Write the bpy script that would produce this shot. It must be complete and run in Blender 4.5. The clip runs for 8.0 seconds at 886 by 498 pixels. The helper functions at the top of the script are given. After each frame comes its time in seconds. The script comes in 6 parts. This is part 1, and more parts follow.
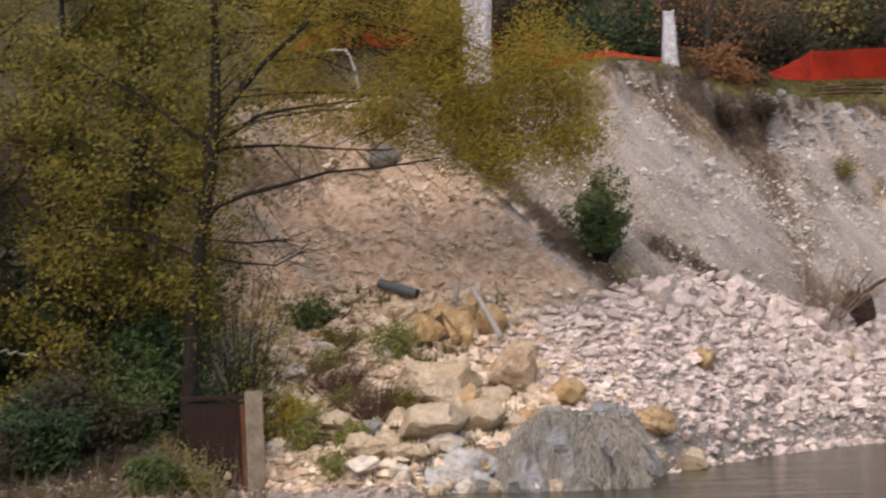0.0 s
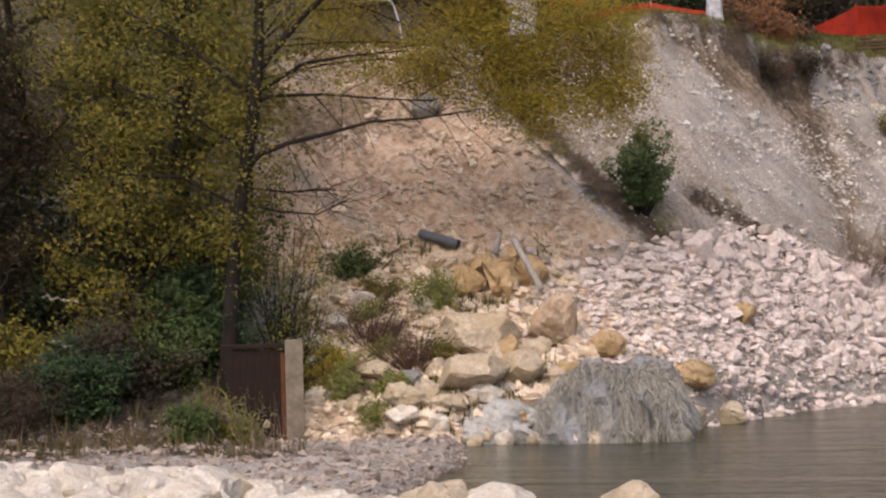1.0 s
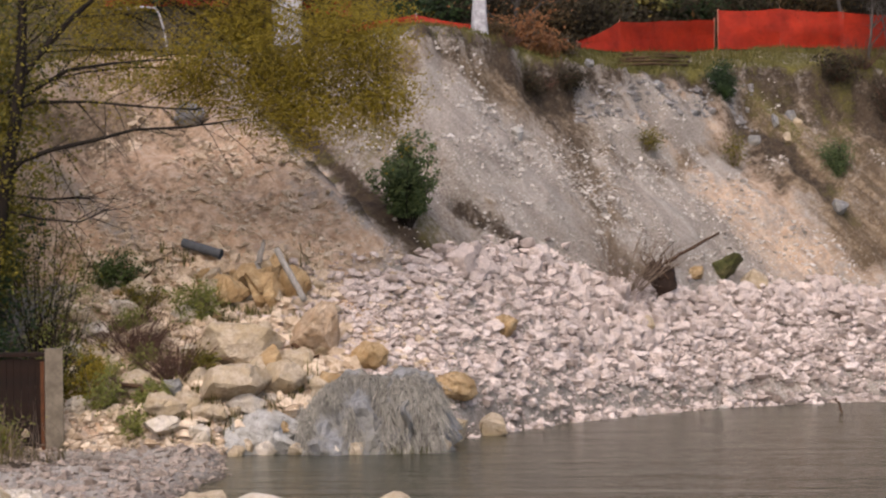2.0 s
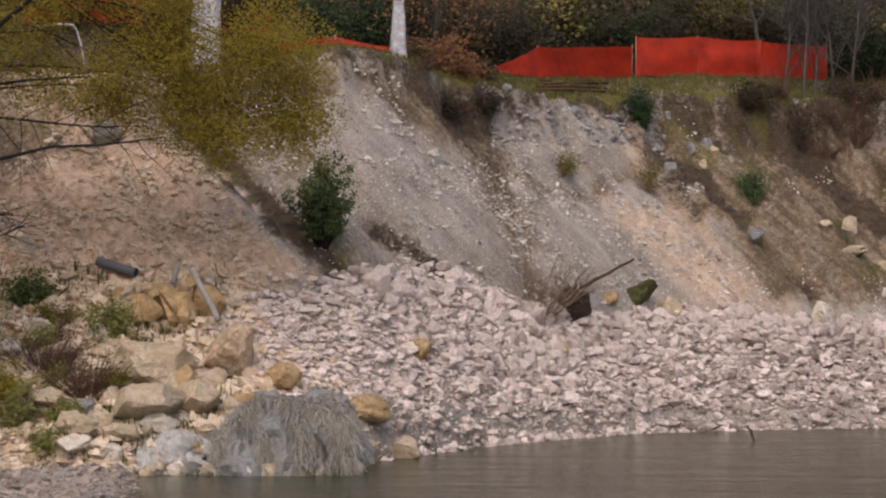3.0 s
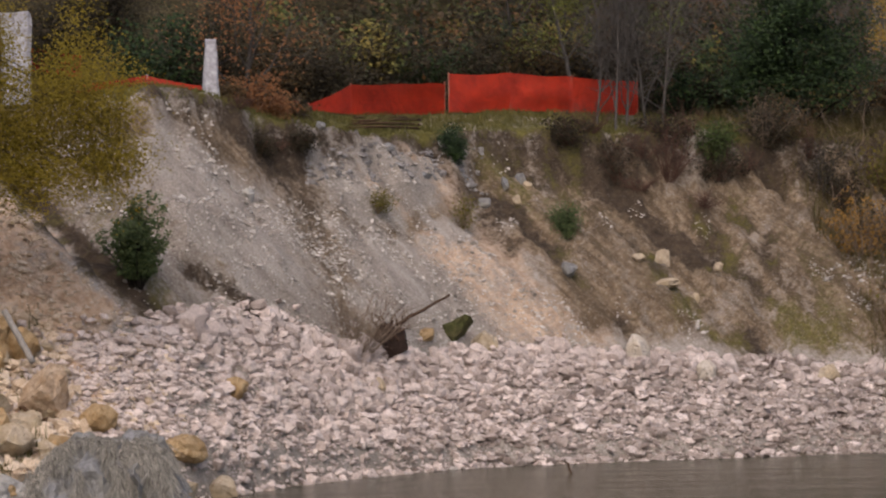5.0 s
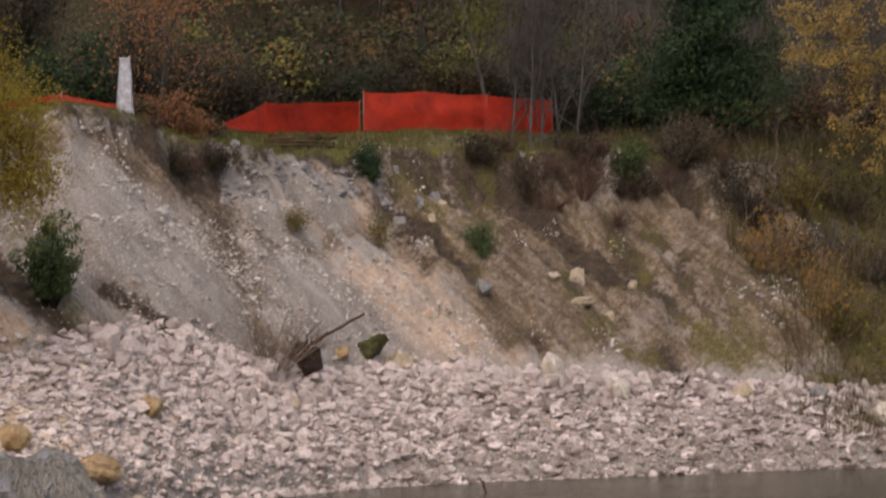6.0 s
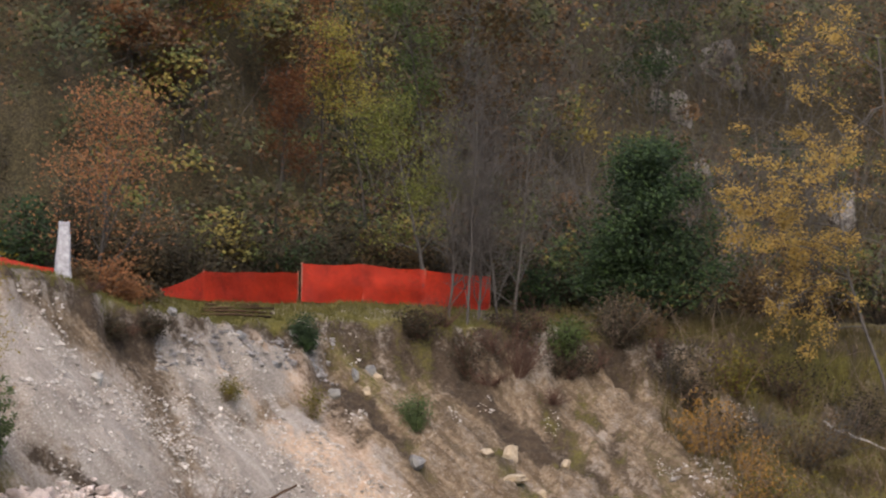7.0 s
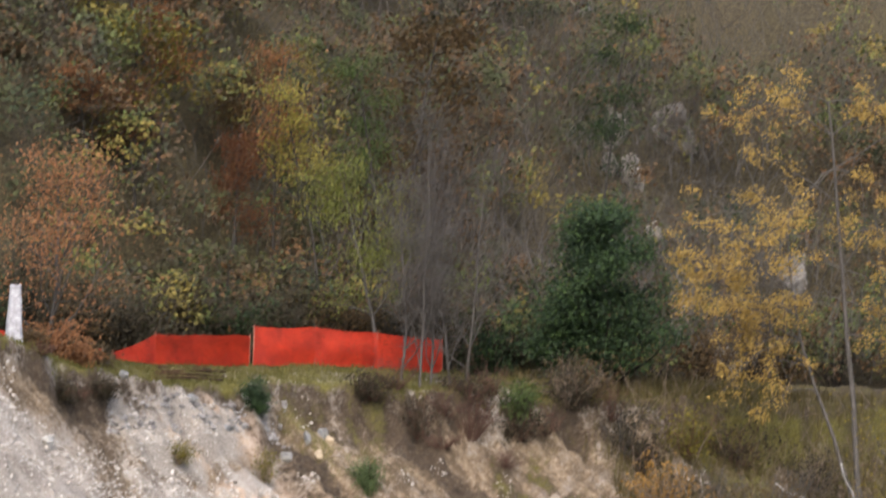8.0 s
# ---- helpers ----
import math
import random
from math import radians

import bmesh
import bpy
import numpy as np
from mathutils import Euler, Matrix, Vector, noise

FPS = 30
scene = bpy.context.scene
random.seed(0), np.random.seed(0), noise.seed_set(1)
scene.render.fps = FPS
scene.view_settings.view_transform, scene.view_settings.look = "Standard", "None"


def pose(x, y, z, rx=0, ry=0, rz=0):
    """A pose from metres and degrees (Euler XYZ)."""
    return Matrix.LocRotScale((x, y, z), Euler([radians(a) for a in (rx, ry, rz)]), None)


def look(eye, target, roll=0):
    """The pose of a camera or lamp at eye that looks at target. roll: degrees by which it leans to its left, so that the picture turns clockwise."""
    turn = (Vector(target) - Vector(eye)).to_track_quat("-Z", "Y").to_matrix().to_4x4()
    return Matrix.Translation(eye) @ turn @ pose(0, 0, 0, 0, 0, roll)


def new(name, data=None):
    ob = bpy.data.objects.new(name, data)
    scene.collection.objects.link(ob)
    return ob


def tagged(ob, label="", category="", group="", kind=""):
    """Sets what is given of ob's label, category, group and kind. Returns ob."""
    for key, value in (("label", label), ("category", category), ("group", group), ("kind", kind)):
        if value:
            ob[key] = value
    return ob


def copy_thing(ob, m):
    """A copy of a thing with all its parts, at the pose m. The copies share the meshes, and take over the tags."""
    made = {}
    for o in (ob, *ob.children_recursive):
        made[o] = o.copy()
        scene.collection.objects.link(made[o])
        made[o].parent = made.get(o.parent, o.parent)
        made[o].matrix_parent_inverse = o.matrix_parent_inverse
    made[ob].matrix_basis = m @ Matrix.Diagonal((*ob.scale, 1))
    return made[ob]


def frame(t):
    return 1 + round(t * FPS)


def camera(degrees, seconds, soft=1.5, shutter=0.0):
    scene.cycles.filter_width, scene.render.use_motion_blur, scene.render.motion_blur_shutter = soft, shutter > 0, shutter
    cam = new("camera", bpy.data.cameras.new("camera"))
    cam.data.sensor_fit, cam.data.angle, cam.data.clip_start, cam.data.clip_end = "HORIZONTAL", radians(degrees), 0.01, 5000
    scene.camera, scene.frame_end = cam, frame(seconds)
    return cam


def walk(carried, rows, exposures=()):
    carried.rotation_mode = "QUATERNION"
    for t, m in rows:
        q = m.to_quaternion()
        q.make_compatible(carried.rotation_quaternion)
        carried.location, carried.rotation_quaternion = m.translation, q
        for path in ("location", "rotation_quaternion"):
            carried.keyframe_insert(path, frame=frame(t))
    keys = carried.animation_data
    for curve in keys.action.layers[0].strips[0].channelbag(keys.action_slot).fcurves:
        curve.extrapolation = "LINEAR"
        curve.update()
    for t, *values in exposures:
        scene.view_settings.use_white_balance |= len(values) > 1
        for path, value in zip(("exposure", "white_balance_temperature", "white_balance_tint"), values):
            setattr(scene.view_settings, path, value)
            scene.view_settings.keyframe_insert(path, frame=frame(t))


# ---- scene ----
EYE_Z = 6.1          # the eye stands on the near bank, this high over the river
TURNS = [             # seconds, turn to the right, tilt up, lean: degrees
    (0, -5.086, 0.222, 2.024), (0.5, -6.382, -0.345, 1.254), (1, -5.951, -0.751, 1.365), (1.5, -3.535, -1.368, 0.834), (1.7, -1.846, -1.057, 1.179), (2.8, -0.076, -0.258, -0.157), (3, 0.565, -0.162, -0.192), (3.5, 0, 0, -0), (4, 1.743, 0.879, 0.41), (4.5, 2.544, 0.813, 0.616), (4.7, 3.462, 0.712, 0.622), (5.8, 5.418, 0.452, 0.616), (6, 6.042, 0.939, 0.653), (6.5, 5.49, 3.202, -0.175), (7, 7.32, 4.477, -0.925), (7.5, 7.665, 4.18, -0.91), (8, 8.272, 5.766, -0.841)]


def aim(turn, tilt, lean):
    """The hand-held camera turns where it stands."""
    return (pose(0, 0, EYE_Z, 89.874) @ pose(0, 0, 0, 0, -turn, 0)
            @ pose(0, 0, 0, tilt, 0, 0) @ pose(0, 0, 0, 0, 0, -lean))


cam = camera(17.83, 8.0, soft=2.2, shutter=0.3)
walk(cam, [(t, aim(a, b, c)) for t, a, b, c in TURNS],
     exposures=[(0.0, 0.7, 6900, 17), (1.6, 0.68, 6900, 17), (2.9, 0.29, 6900, 17), (3.5, 0.27, 6900, 17), (6.0, 0.18, 6900, 17), (6.5, 0.38, 6850, 16), (7.0, 0.72, 6800, 14), (8.0, 1.22, 6600, 11)])

# ---------------------------------------------------------------- daylight
world = bpy.data.worlds.new("overcast_sky")
world.use_nodes = True
scene.world = world
wn = world.node_tree.nodes
sky = wn.new("ShaderNodeTexSky")
sky.sky_type = "NISHITA"
sky.sun_disc = False
sky.sun_elevation, sky.sun_rotation = radians(48), radians(192)
sky.air_density, sky.dust_density = 1.0, 3.0
world.node_tree.links.new(sky.outputs[0], wn["Background"].inputs[0])
wn["Background"].inputs[1].default_value = 0.15
sun = new("sun", bpy.data.lights.new("sun", "SUN"))
sun.data.energy, sun.data.angle, sun.data.color = 1.5, radians(60), (1.0, 0.95, 0.88)
sun.matrix_world = look((-14, -66, 76), (0, 0, 0))

# ---------------------------------------------------------------- noise and mesh helpers
def lattice(i, j, seed):
    h = (i.astype(np.int64) * 374761393 + j.astype(np.int64) * 668265263 + seed * 1274126177) & 0xFFFFFFFF
    h = ((h ^ (h >> 13)) * 1103515245) & 0xFFFFFFFF
    h = ((h ^ (h >> 16)) * 668265263) & 0xFFFFFFFF
    return ((h ^ (h >> 15)) & 0xFFFF) / 65535.0


def grain(x, y, seed=0):
    """Smooth noise, -1 to 1, on arrays."""
    x, y = np.broadcast_arrays(np.asarray(x, float), np.asarray(y, float))
    i, j = np.floor(x), np.floor(y)
    a, b = x - i, y - j
    a, b = a * a * (3 - 2 * a), b * b * (3 - 2 * b)
    i, j = i.astype(int), j.astype(int)
    return 2 * ((lattice(i, j, seed) * (1 - a) + lattice(i + 1, j, seed) * a) * (1 - b)
                + (lattice(i, j + 1, seed) * (1 - a) + lattice(i + 1, j + 1, seed) * a) * b) - 1


def fbm(x, y, seed=0, octaves=4):
    total, amp = 0.0, 1.0
    for k in range(octaves):
        total = total + amp * grain(x * 2 ** k, y * 2 ** k, seed + 17 * k)
        amp *= 0.5
    return total


def ease(a, b, x):
    t = np.clip((np.asarray(x, float) - a) / (b - a), 0, 1)
    return t * t * (3 - 2 * t)


# ---------------------------------------------------------------- the lie of the land
# By bearing from the near bank (across / ahead): where the far shore, the top of the rubble
# and the edge of the terrace lie, and how high the last two are.
BEARING = (np.array([-700, -300, 0, 250, 450, 620, 720, 850, 950, 1040, 1200, 1400, 1600, 1800, 2000, 2200, 2500]) - 784) / 5000
SHORE = [67, 69, 71.5, 71, 72.5, 74.5, 76, 80, 82.5, 84.5, 87.5, 89, 90, 91, 92, 92.5, 93]
TALUS_Y = [73, 76, 80, 80, 80, 82, 85, 88, 89, 90, 95, 97, 98, 98, 98, 98, 98]
TALUS_Z = [2.0, 3.0, 4.0, 4.0, 4.0, 4.6, 5.1, 4.9, 4.05, 3.2, 3.35, 3.3, 3.0, 2.7, 2.5, 2.0, 1.6]
EDGE_Y = [86, 88, 91, 91, 92, 92, 93, 96, 98, 100, 104, 105, 106, 107, 110, 112, 113]
EDGE_Z = [10.6, 11.0, 11.2, 11.25, 11.5, 12.25, 12.1, 11.4, 11.0, 10.9, 11.3, 11.35, 11.1, 10.95, 11.3, 11.4, 11.4]


def smooth_key(s, values):
    """Key values over the bearing, rounded off at the stations."""
    out = 0
    for d in (-0.012, -0.006, 0, 0.006, 0.012):
        out = out + np.interp(s + d, BEARING, values)
    return out / 5


def land(x, y, rough=True):
    """Height of the ground, and how much of it is talus, bank face, terrace and hill."""
    x, y = np.broadcast_arrays(np.asarray(x, float), np.asarray(y, float))
    s = x / np.maximum(y, 45)
    ys, yr, zr = smooth_key(s, SHORE), smooth_key(s, TALUS_Y), smooth_key(s, TALUS_Z)
    ye, ze = smooth_key(s, EDGE_Y), smooth_key(s, EDGE_Z)
    wob = fbm(x * 0.35, y * 0.35, 3, 3)
    ye = ye + 0.35 * wob + 0.22 * fbm(x * 1.6, y * 0.2, 6, 3)
    z = np.where(y < ys, (y - ys) * 0.22, 0.0)
    z = np.maximum(z, -1.6)
    a = np.clip((y - ys) / (yr - ys), 0, 1)
    b = np.clip((y - yr) / (ye - yr), 0, 1)
    z = z + zr * (0.15 * ease(0, 0.07, a) + 0.85 * a ** 0.95)
    bend = 0.87 * b + 0.06 * np.sin(math.pi * b) * np.sin(2 * math.pi * b) + 0.13 * ease(0.90, 1.0, b)
    z = z + (ze - zr) * bend
    over = np.maximum(y - ye, 0)
    z = z + np.minimum(over, 13) * 0.045 + np.minimum(over, 3.5) * 0.20 * ease(0.012, 0.035, s)
    rise = np.maximum(over - 13, 0)
    z = z + 0.95 * np.minimum(rise, 75) * ease(0, 8, rise) + 0.04 * np.maximum(rise - 75, 0)
    face = ease(0.0, 0.10, b) * (1 - ease(0.93, 1.0, b))
    talus = ease(0.0, 0.05, a) * (1 - ease(0.0, 0.06, b))
    # near bank and the gravel bar that joins the far bank
    near = np.clip((47 + 1.5 * wob - y) / 47, 0, 1)
    z = np.where(y < 52, np.maximum(z, -0.9 + 1.2 * ease(0, 0.06, near) + 4.3 * near), z)
    bar = (1 - ease(-7.6, -5.2, x + 0.4 * wob - 0.02 * (y - 60))) * ease(40, 48, y) * (1 - ease(70, 76, y))
    z = np.where(bar > 0, np.maximum(z, -0.9 + 1.15 * bar + 0.12 * wob * bar), z)
    w = x + 0.6 * z + 0.32 * (z - 7) * (1 - ease(9, 16, x))
    if rough:
        clay = x + 1.12 * z - 2.4 + 0.25 * wob          # the clay spur ends where this passes nought
        low = 1 - ease(0.3, 0.6, b)
        z = z + 0.95 * face * (1 - ease(-0.75, 0.05, clay)) * np.exp(-np.maximum(-0.6 - clay, 0) / 5.0)
        # brown gully beside the spur, with the scree's undercut foot on its other side
        scarp = ease(2.75, 3.2, w + 0.2 * wob)
        z = z - 0.25 * face * np.exp(-((clay - 0.35) / 0.5) ** 2) * (1 - ease(0.5, 0.8, b))
        z = z - 0.55 * face * ease(-0.4, 0.3, clay) * (1 - scarp) * (1 - ease(0.55, 0.8, b))
        z = z + 0.40 * face * low * scarp * (1 - ease(3.3, 6.5, w))
        # bulging scree, then an earthy runnel, then the next fan
        z = z + 0.40 * face * np.exp(-((w - 5.0) / 1.7) ** 2)
        runnel = x + 0.41 * z + 0.25 * wob
        z = z - 0.40 * face * np.exp(-((runnel - 5.75) / 0.65) ** 2)
        ridge = 0.55 * np.exp(-((w - 12.3 + 0.3 * wob) / 0.8) ** 2) \
            + (0.45 * np.exp(-((w - 18.2 + 0.4 * wob) / 0.7) ** 2) + 0.75 * np.exp(-((w - 25.6 + 0.5 * wob) / 0.8) ** 2)) * (1 - ease(0.72, 0.9, b))
        z = z + 0.75 * ridge * face
        right = ease(12, 17, w)
        bent = w + 0.5 * fbm(x * 0.5, y * 0.5, 15, 2)
        gully = 0.15 * fbm(bent * 1.1, z * 0.22, 5, 4) * (1 + 1.7 * right) + 0.03 * grain(bent * 3.3, z * 0.5, 9) * (1 + 2 * right)
        z = z + gully * face
        z = z + 0.09 * fbm(x * 1.1, y * 1.1, 11, 4) * (y > 20)
        z = z + 0.17 * fbm(x * 2.4 + 0.5 * w, y * 1.9, 21, 4) * (face + talus)
        clod = 1 - ease(-0.6, 0.3, clay)
        z = z + 0.24 * np.abs(fbm((x + 0.6 * z) * 1.1, z * 0.6, 25, 4)) * face * clod
        z = z - 0.35 * face * np.exp(-((w - 20.2 + 0.5 * wob) / 0.8) ** 2)
        z = z + 0.36 * np.abs(fbm(x * 1.7, y * 1.3, 27, 4)) * face * right
        z = z + 0.30 * fbm(x * 0.9, y * 0.9, 29, 3) * ease(0.80, 0.95, b) * (y < ye)
        # broken rock ledge under the terrace
        ledge = ease(2.6, 3.4, x) * (1 - ease(7.8, 9.0, x)) * ease(0.74, 0.80, b + 0.03 * wob) * (1 - ease(0.90, 0.97, b))
        z = z + ledge * (0.35 + 0.22 * np.abs(fbm(x * 2.2, y * 1.4, 33, 3)))
        z = z + 1.0 * fbm(x * 0.12, y * 0.12, 31, 4) * ease(3, 15, rise)
    return z, talus, face, y - ye, rise, bar, w, b


def ground_z(x, y):
    return float(land(np.array([x]), np.array([y]))[0][0])


# ---------------------------------------------------------------- materials
class Shader:
    """A material's nodes, with short calls to add and join them."""

    def __init__(self, name, rough=0.9, metal=0.0):
        self.mat = bpy.data.materials.new(name)
        self.mat.use_nodes = True
        self.tree = self.mat.node_tree
        self.bsdf = self.tree.nodes["Principled BSDF"]
        self.bsdf.inputs["Roughness"].default_value = rough
        self.bsdf.inputs["Metallic"].default_value = metal
        self.bsdf.inputs["Specular IOR Level"].default_value = 0.25
        self.coord = self.tree.nodes.new("ShaderNodeTexCoord").outputs["Object"]

    def put(self, socket, value):
        if isinstance(value, bpy.types.NodeSocket):
            self.tree.links.new(value, socket)
        elif isinstance(value, tuple) and len(value) == 3 and socket.type == "RGBA":
            socket.default_value = (*value, 1)
        else:
            socket.default_value = value

    def noise(self, scale, detail=4, rough=0.6, stretch=None, distort=0.0):
        n = self.tree.nodes.new("ShaderNodeTexNoise")
        vec = self.coord
        if stretch:
            m = self.tree.nodes.new("ShaderNodeMapping")
            m.inputs["Scale"].default_value = stretch
            self.put(m.inputs["Vector"], vec)
            vec = m.outputs[0]
        self.put(n.inputs["Vector"], vec)
        n.inputs["Scale"].default_value, n.inputs["Detail"].default_value = scale, detail
        n.inputs["Roughness"].default_value, n.inputs["Distortion"].default_value = rough, distort
        return n.outputs["Fac"]

    def cells(self, scale, feature="F1", output="Distance"):
        n = self.tree.nodes.new("ShaderNodeTexVoronoi")
        n.feature = feature
        self.put(n.inputs["Vector"], self.coord)
        n.inputs["Scale"].default_value = scale
        return n.outputs[output]

    def ramp(self, fac, *stops):
        n = self.tree.nodes.new("ShaderNodeValToRGB")
        e = n.color_ramp.elements
        while len(e) < len(stops):
            e.new(0.5)
        for k, (pos, col) in enumerate(stops):
            e[k].position = pos
            e[k].color = (*col, 1) if isinstance(col, tuple) else (col, col, col, 1)
        self.put(n.inputs[0], fac)
        return n.outputs[0]

    def mix(self, fac, a, b, blend="MIX"):
        n = self.tree.nodes.new("ShaderNodeMix")
        n.data_type, n.blend_type = "RGBA", blend
        self.put(n.inputs[0], fac)
        self.put(n.inputs[6], a)
        self.put(n.inputs[7], b)
        return n.outputs[2]

    def calc(self, op, a, b=0.0):
        n = self.tree.nodes.new("ShaderNodeMath")
        n.operation = op
        self.put(n.inputs[0], a)
        self.put(n.inputs[1], b)
        return n.outputs[0]

    def attribute(self, name):
        n = self.tree.nodes.new("ShaderNodeAttribute")
        n.attribute_name = name
        s = self.tree.nodes.new("ShaderNodeSeparateColor")
        self.tree.links.new(n.outputs["Color"], s.inputs[0])
        return s.outputs[0], s.outputs[1], s.outputs[2]

    def chance(self, each="object"):
        if each == "object":
            return self.tree.nodes.new("ShaderNodeObjectInfo").outputs["Random"]
        return self.tree.nodes.new("ShaderNodeNewGeometry").outputs["Random Per Island"]

    def bump(self, height, strength=0.5, distance=0.05):
        n = self.tree.nodes.new("ShaderNodeBump")
        n.inputs["Strength"].default_value, n.inputs["Distance"].default_value = strength, distance
        self.put(n.inputs["Height"], height)
        self.put(self.bsdf.inputs["Normal"], n.outputs[0])

    def done(self, colour, rough=None):
        self.put(self.bsdf.inputs["Base Color"], colour)
        if rough is not None:
            self.put(self.bsdf.inputs["Roughness"], rough)
        return self.mat


def ground_material():
    s = Shader("earth_and_gravel", 0.95)
    ochre, grass, dark = s.attribute("soil")
    pale, wet, litter = s.attribute("cover")
    tan = s.attribute("earth")[0]
    big, mid, fine = s.noise(0.5, 5), s.noise(3.0, 5), s.noise(16, 4, 0.7)
    ragged = s.calc("SUBTRACT", s.calc("ADD", s.calc("MULTIPLY", s.noise(5.0, 6, 0.7), 1.5), -0.75), 0.0)
    ochre, grass, dark, tan = (s.ramp(s.calc("ADD", m, s.calc("MULTIPLY", ragged, k)), (0.22, 0.0), (0.78, 1.0)) for m, k in ((ochre, 0.9), (grass, 1.0), (dark, 1.1), (tan, 1.0)))
    sep, run = s.tree.nodes.new("ShaderNodeSeparateXYZ"), s.tree.nodes.new("ShaderNodeCombineXYZ")
    s.put(sep.inputs[0], s.coord)
    s.put(run.inputs[0], s.calc("MULTIPLY", s.calc("ADD", sep.outputs[0], s.calc("MULTIPLY", sep.outputs[2], 0.86)), 1.9))
    s.put(run.inputs[1], s.calc("MULTIPLY", sep.outputs[2], 0.6))
    flow = s.tree.nodes.new("ShaderNodeTexNoise")
    s.put(flow.inputs["Vector"], run.outputs[0])
    flow.inputs["Distortion"].default_value = 0.8
    flow.inputs["Scale"].default_value, flow.inputs["Detail"].default_value, flow.inputs["Roughness"].default_value = 0.85, 6, 0.6
    streak = flow.outputs["Fac"]
    gravel = s.ramp(fine, (0.30, (0.10, 0.082, 0.066)), (0.5, (0.32, 0.28, 0.25)), (0.68, (0.60, 0.55, 0.51)))
    scree = s.ramp(streak, (0.32, (0.20, 0.165, 0.135)), (0.49, (0.35, 0.31, 0.265)), (0.66, (0.53, 0.485, 0.435)))
    base = s.mix(0.45, gravel, scree)
    clay = s.ramp(mid, (0.28, (0.42, 0.25, 0.14)), (0.5, (0.66, 0.465, 0.32)), (0.72, (0.80, 0.64, 0.50)))
    clay = s.mix(0.10, clay, gravel)
    clay = s.mix(s.ramp(streak, (0.36, 0.4), (0.45, 0.0)), clay, (0.22, 0.13, 0.075))
    col = s.mix(ochre, base, clay)
    soil = s.ramp(s.noise(4.5, 6, 0.7), (0.28, (0.085, 0.058, 0.035)), (0.5, (0.20, 0.145, 0.094)), (0.72, (0.40, 0.32, 0.235)))
    soil = s.mix(s.ramp(streak, (0.40, 0.7), (0.54, 0.0)), soil, (0.085, 0.060, 0.036))
    col = s.mix(tan, col, soil)
    # colour of the dark mask: bare earth, and shade painted on the ground
    earth = s.ramp(mid, (0.3, (0.03, 0.021, 0.014)), (0.7, (0.09, 0.064, 0.042)))
    col = s.mix(dark, col, earth)
    turf = s.ramp(s.noise(9, 5, 0.7), (0.3, (0.06, 0.055, 0.014)), (0.55, (0.13, 0.115, 0.03)), (0.8, (0.22, 0.18, 0.06)))
    col = s.mix(grass, col, turf)
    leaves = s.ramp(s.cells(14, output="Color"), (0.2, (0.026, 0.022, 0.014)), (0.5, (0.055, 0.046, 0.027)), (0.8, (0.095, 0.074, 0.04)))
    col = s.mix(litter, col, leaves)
    stones = s.ramp(s.cells(5.5), (0.10, 1.0), (0.22, 0.0))
    chips = s.ramp(s.cells(13), (0.12, 1.0), (0.26, 0.0))
    chip = s.calc("MULTIPLY", s.calc("MAXIMUM", s.calc("MULTIPLY", stones, 0.8), chips), pale)
    col = s.mix(s.calc("MULTIPLY", chip, 0.45), col, (0.60, 0.56, 0.52))
    col = s.mix(wet, col, s.mix(1.0, col, (0.42, 0.38, 0.33), "MULTIPLY"))
    relief = s.calc("ADD", s.calc("MULTIPLY", fine, 0.6), s.calc("ADD", s.calc("MULTIPLY", chip, 0.5), streak))
    s.bump(relief, 0.85, 0.2)
    return s.done(s.mix(s.ramp(big, (0.35, 0.0), (0.7, 0.35)), col, s.mix(1.0, col, (0.72, 0.68, 0.62), "MULTIPLY")))


def stone_material(name, light, mid, deep, each="object"):
    s = Shader(name, 0.9)
    r = s.chance(each)
    tone = s.ramp(r, (0.0, deep), (0.3, mid), (0.62, light), (0.85, mid), (1.0, light))
    big, fine = s.noise(2.3, 4), s.noise(22, 4, 0.7)
    blot = s.noise(7, 5, 0.7)
    col = s.mix(s.ramp(big, (0.35, 0.0), (0.7, 0.5)), tone, mid)
    col = s.mix(s.ramp(blot, (0.36, 0.6), (0.48, 0.0)), col, deep)
    col = s.mix(s.ramp(blot, (0.56, 0.0), (0.72, 0.6)), col, tuple(min(1.0, c * 1.25) for c in light))
    col = s.mix(s.ramp(fine, (0.35, 0.5), (0.5, 0.0)), col, deep)
    s.bump(s.calc("ADD", blot, s.calc("MULTIPLY", fine, 0.5)), 0.9, 0.09)
    return s.done(col)


def boulder_material(name, light, mid, deep, stain):
    s = Shader(name, 0.88)
    n1, n2, n3 = s.noise(1.8, 5), s.noise(6, 6, 0.7), s.noise(30, 3, 0.7)
    col = s.ramp(n2, (0.28, deep), (0.5, mid), (0.72, light))
    col = s.mix(s.ramp(n1, (0.42, 0.0), (0.62, 0.85)), col, stain)
    col = s.mix(s.ramp(n3, (0.3, 0.5), (0.5, 0.0)), col, deep)
    s.bump(s.calc("ADD", s.calc("MULTIPLY", n1, 2.0), n2), 0.9, 0.16)
    return s.done(col)


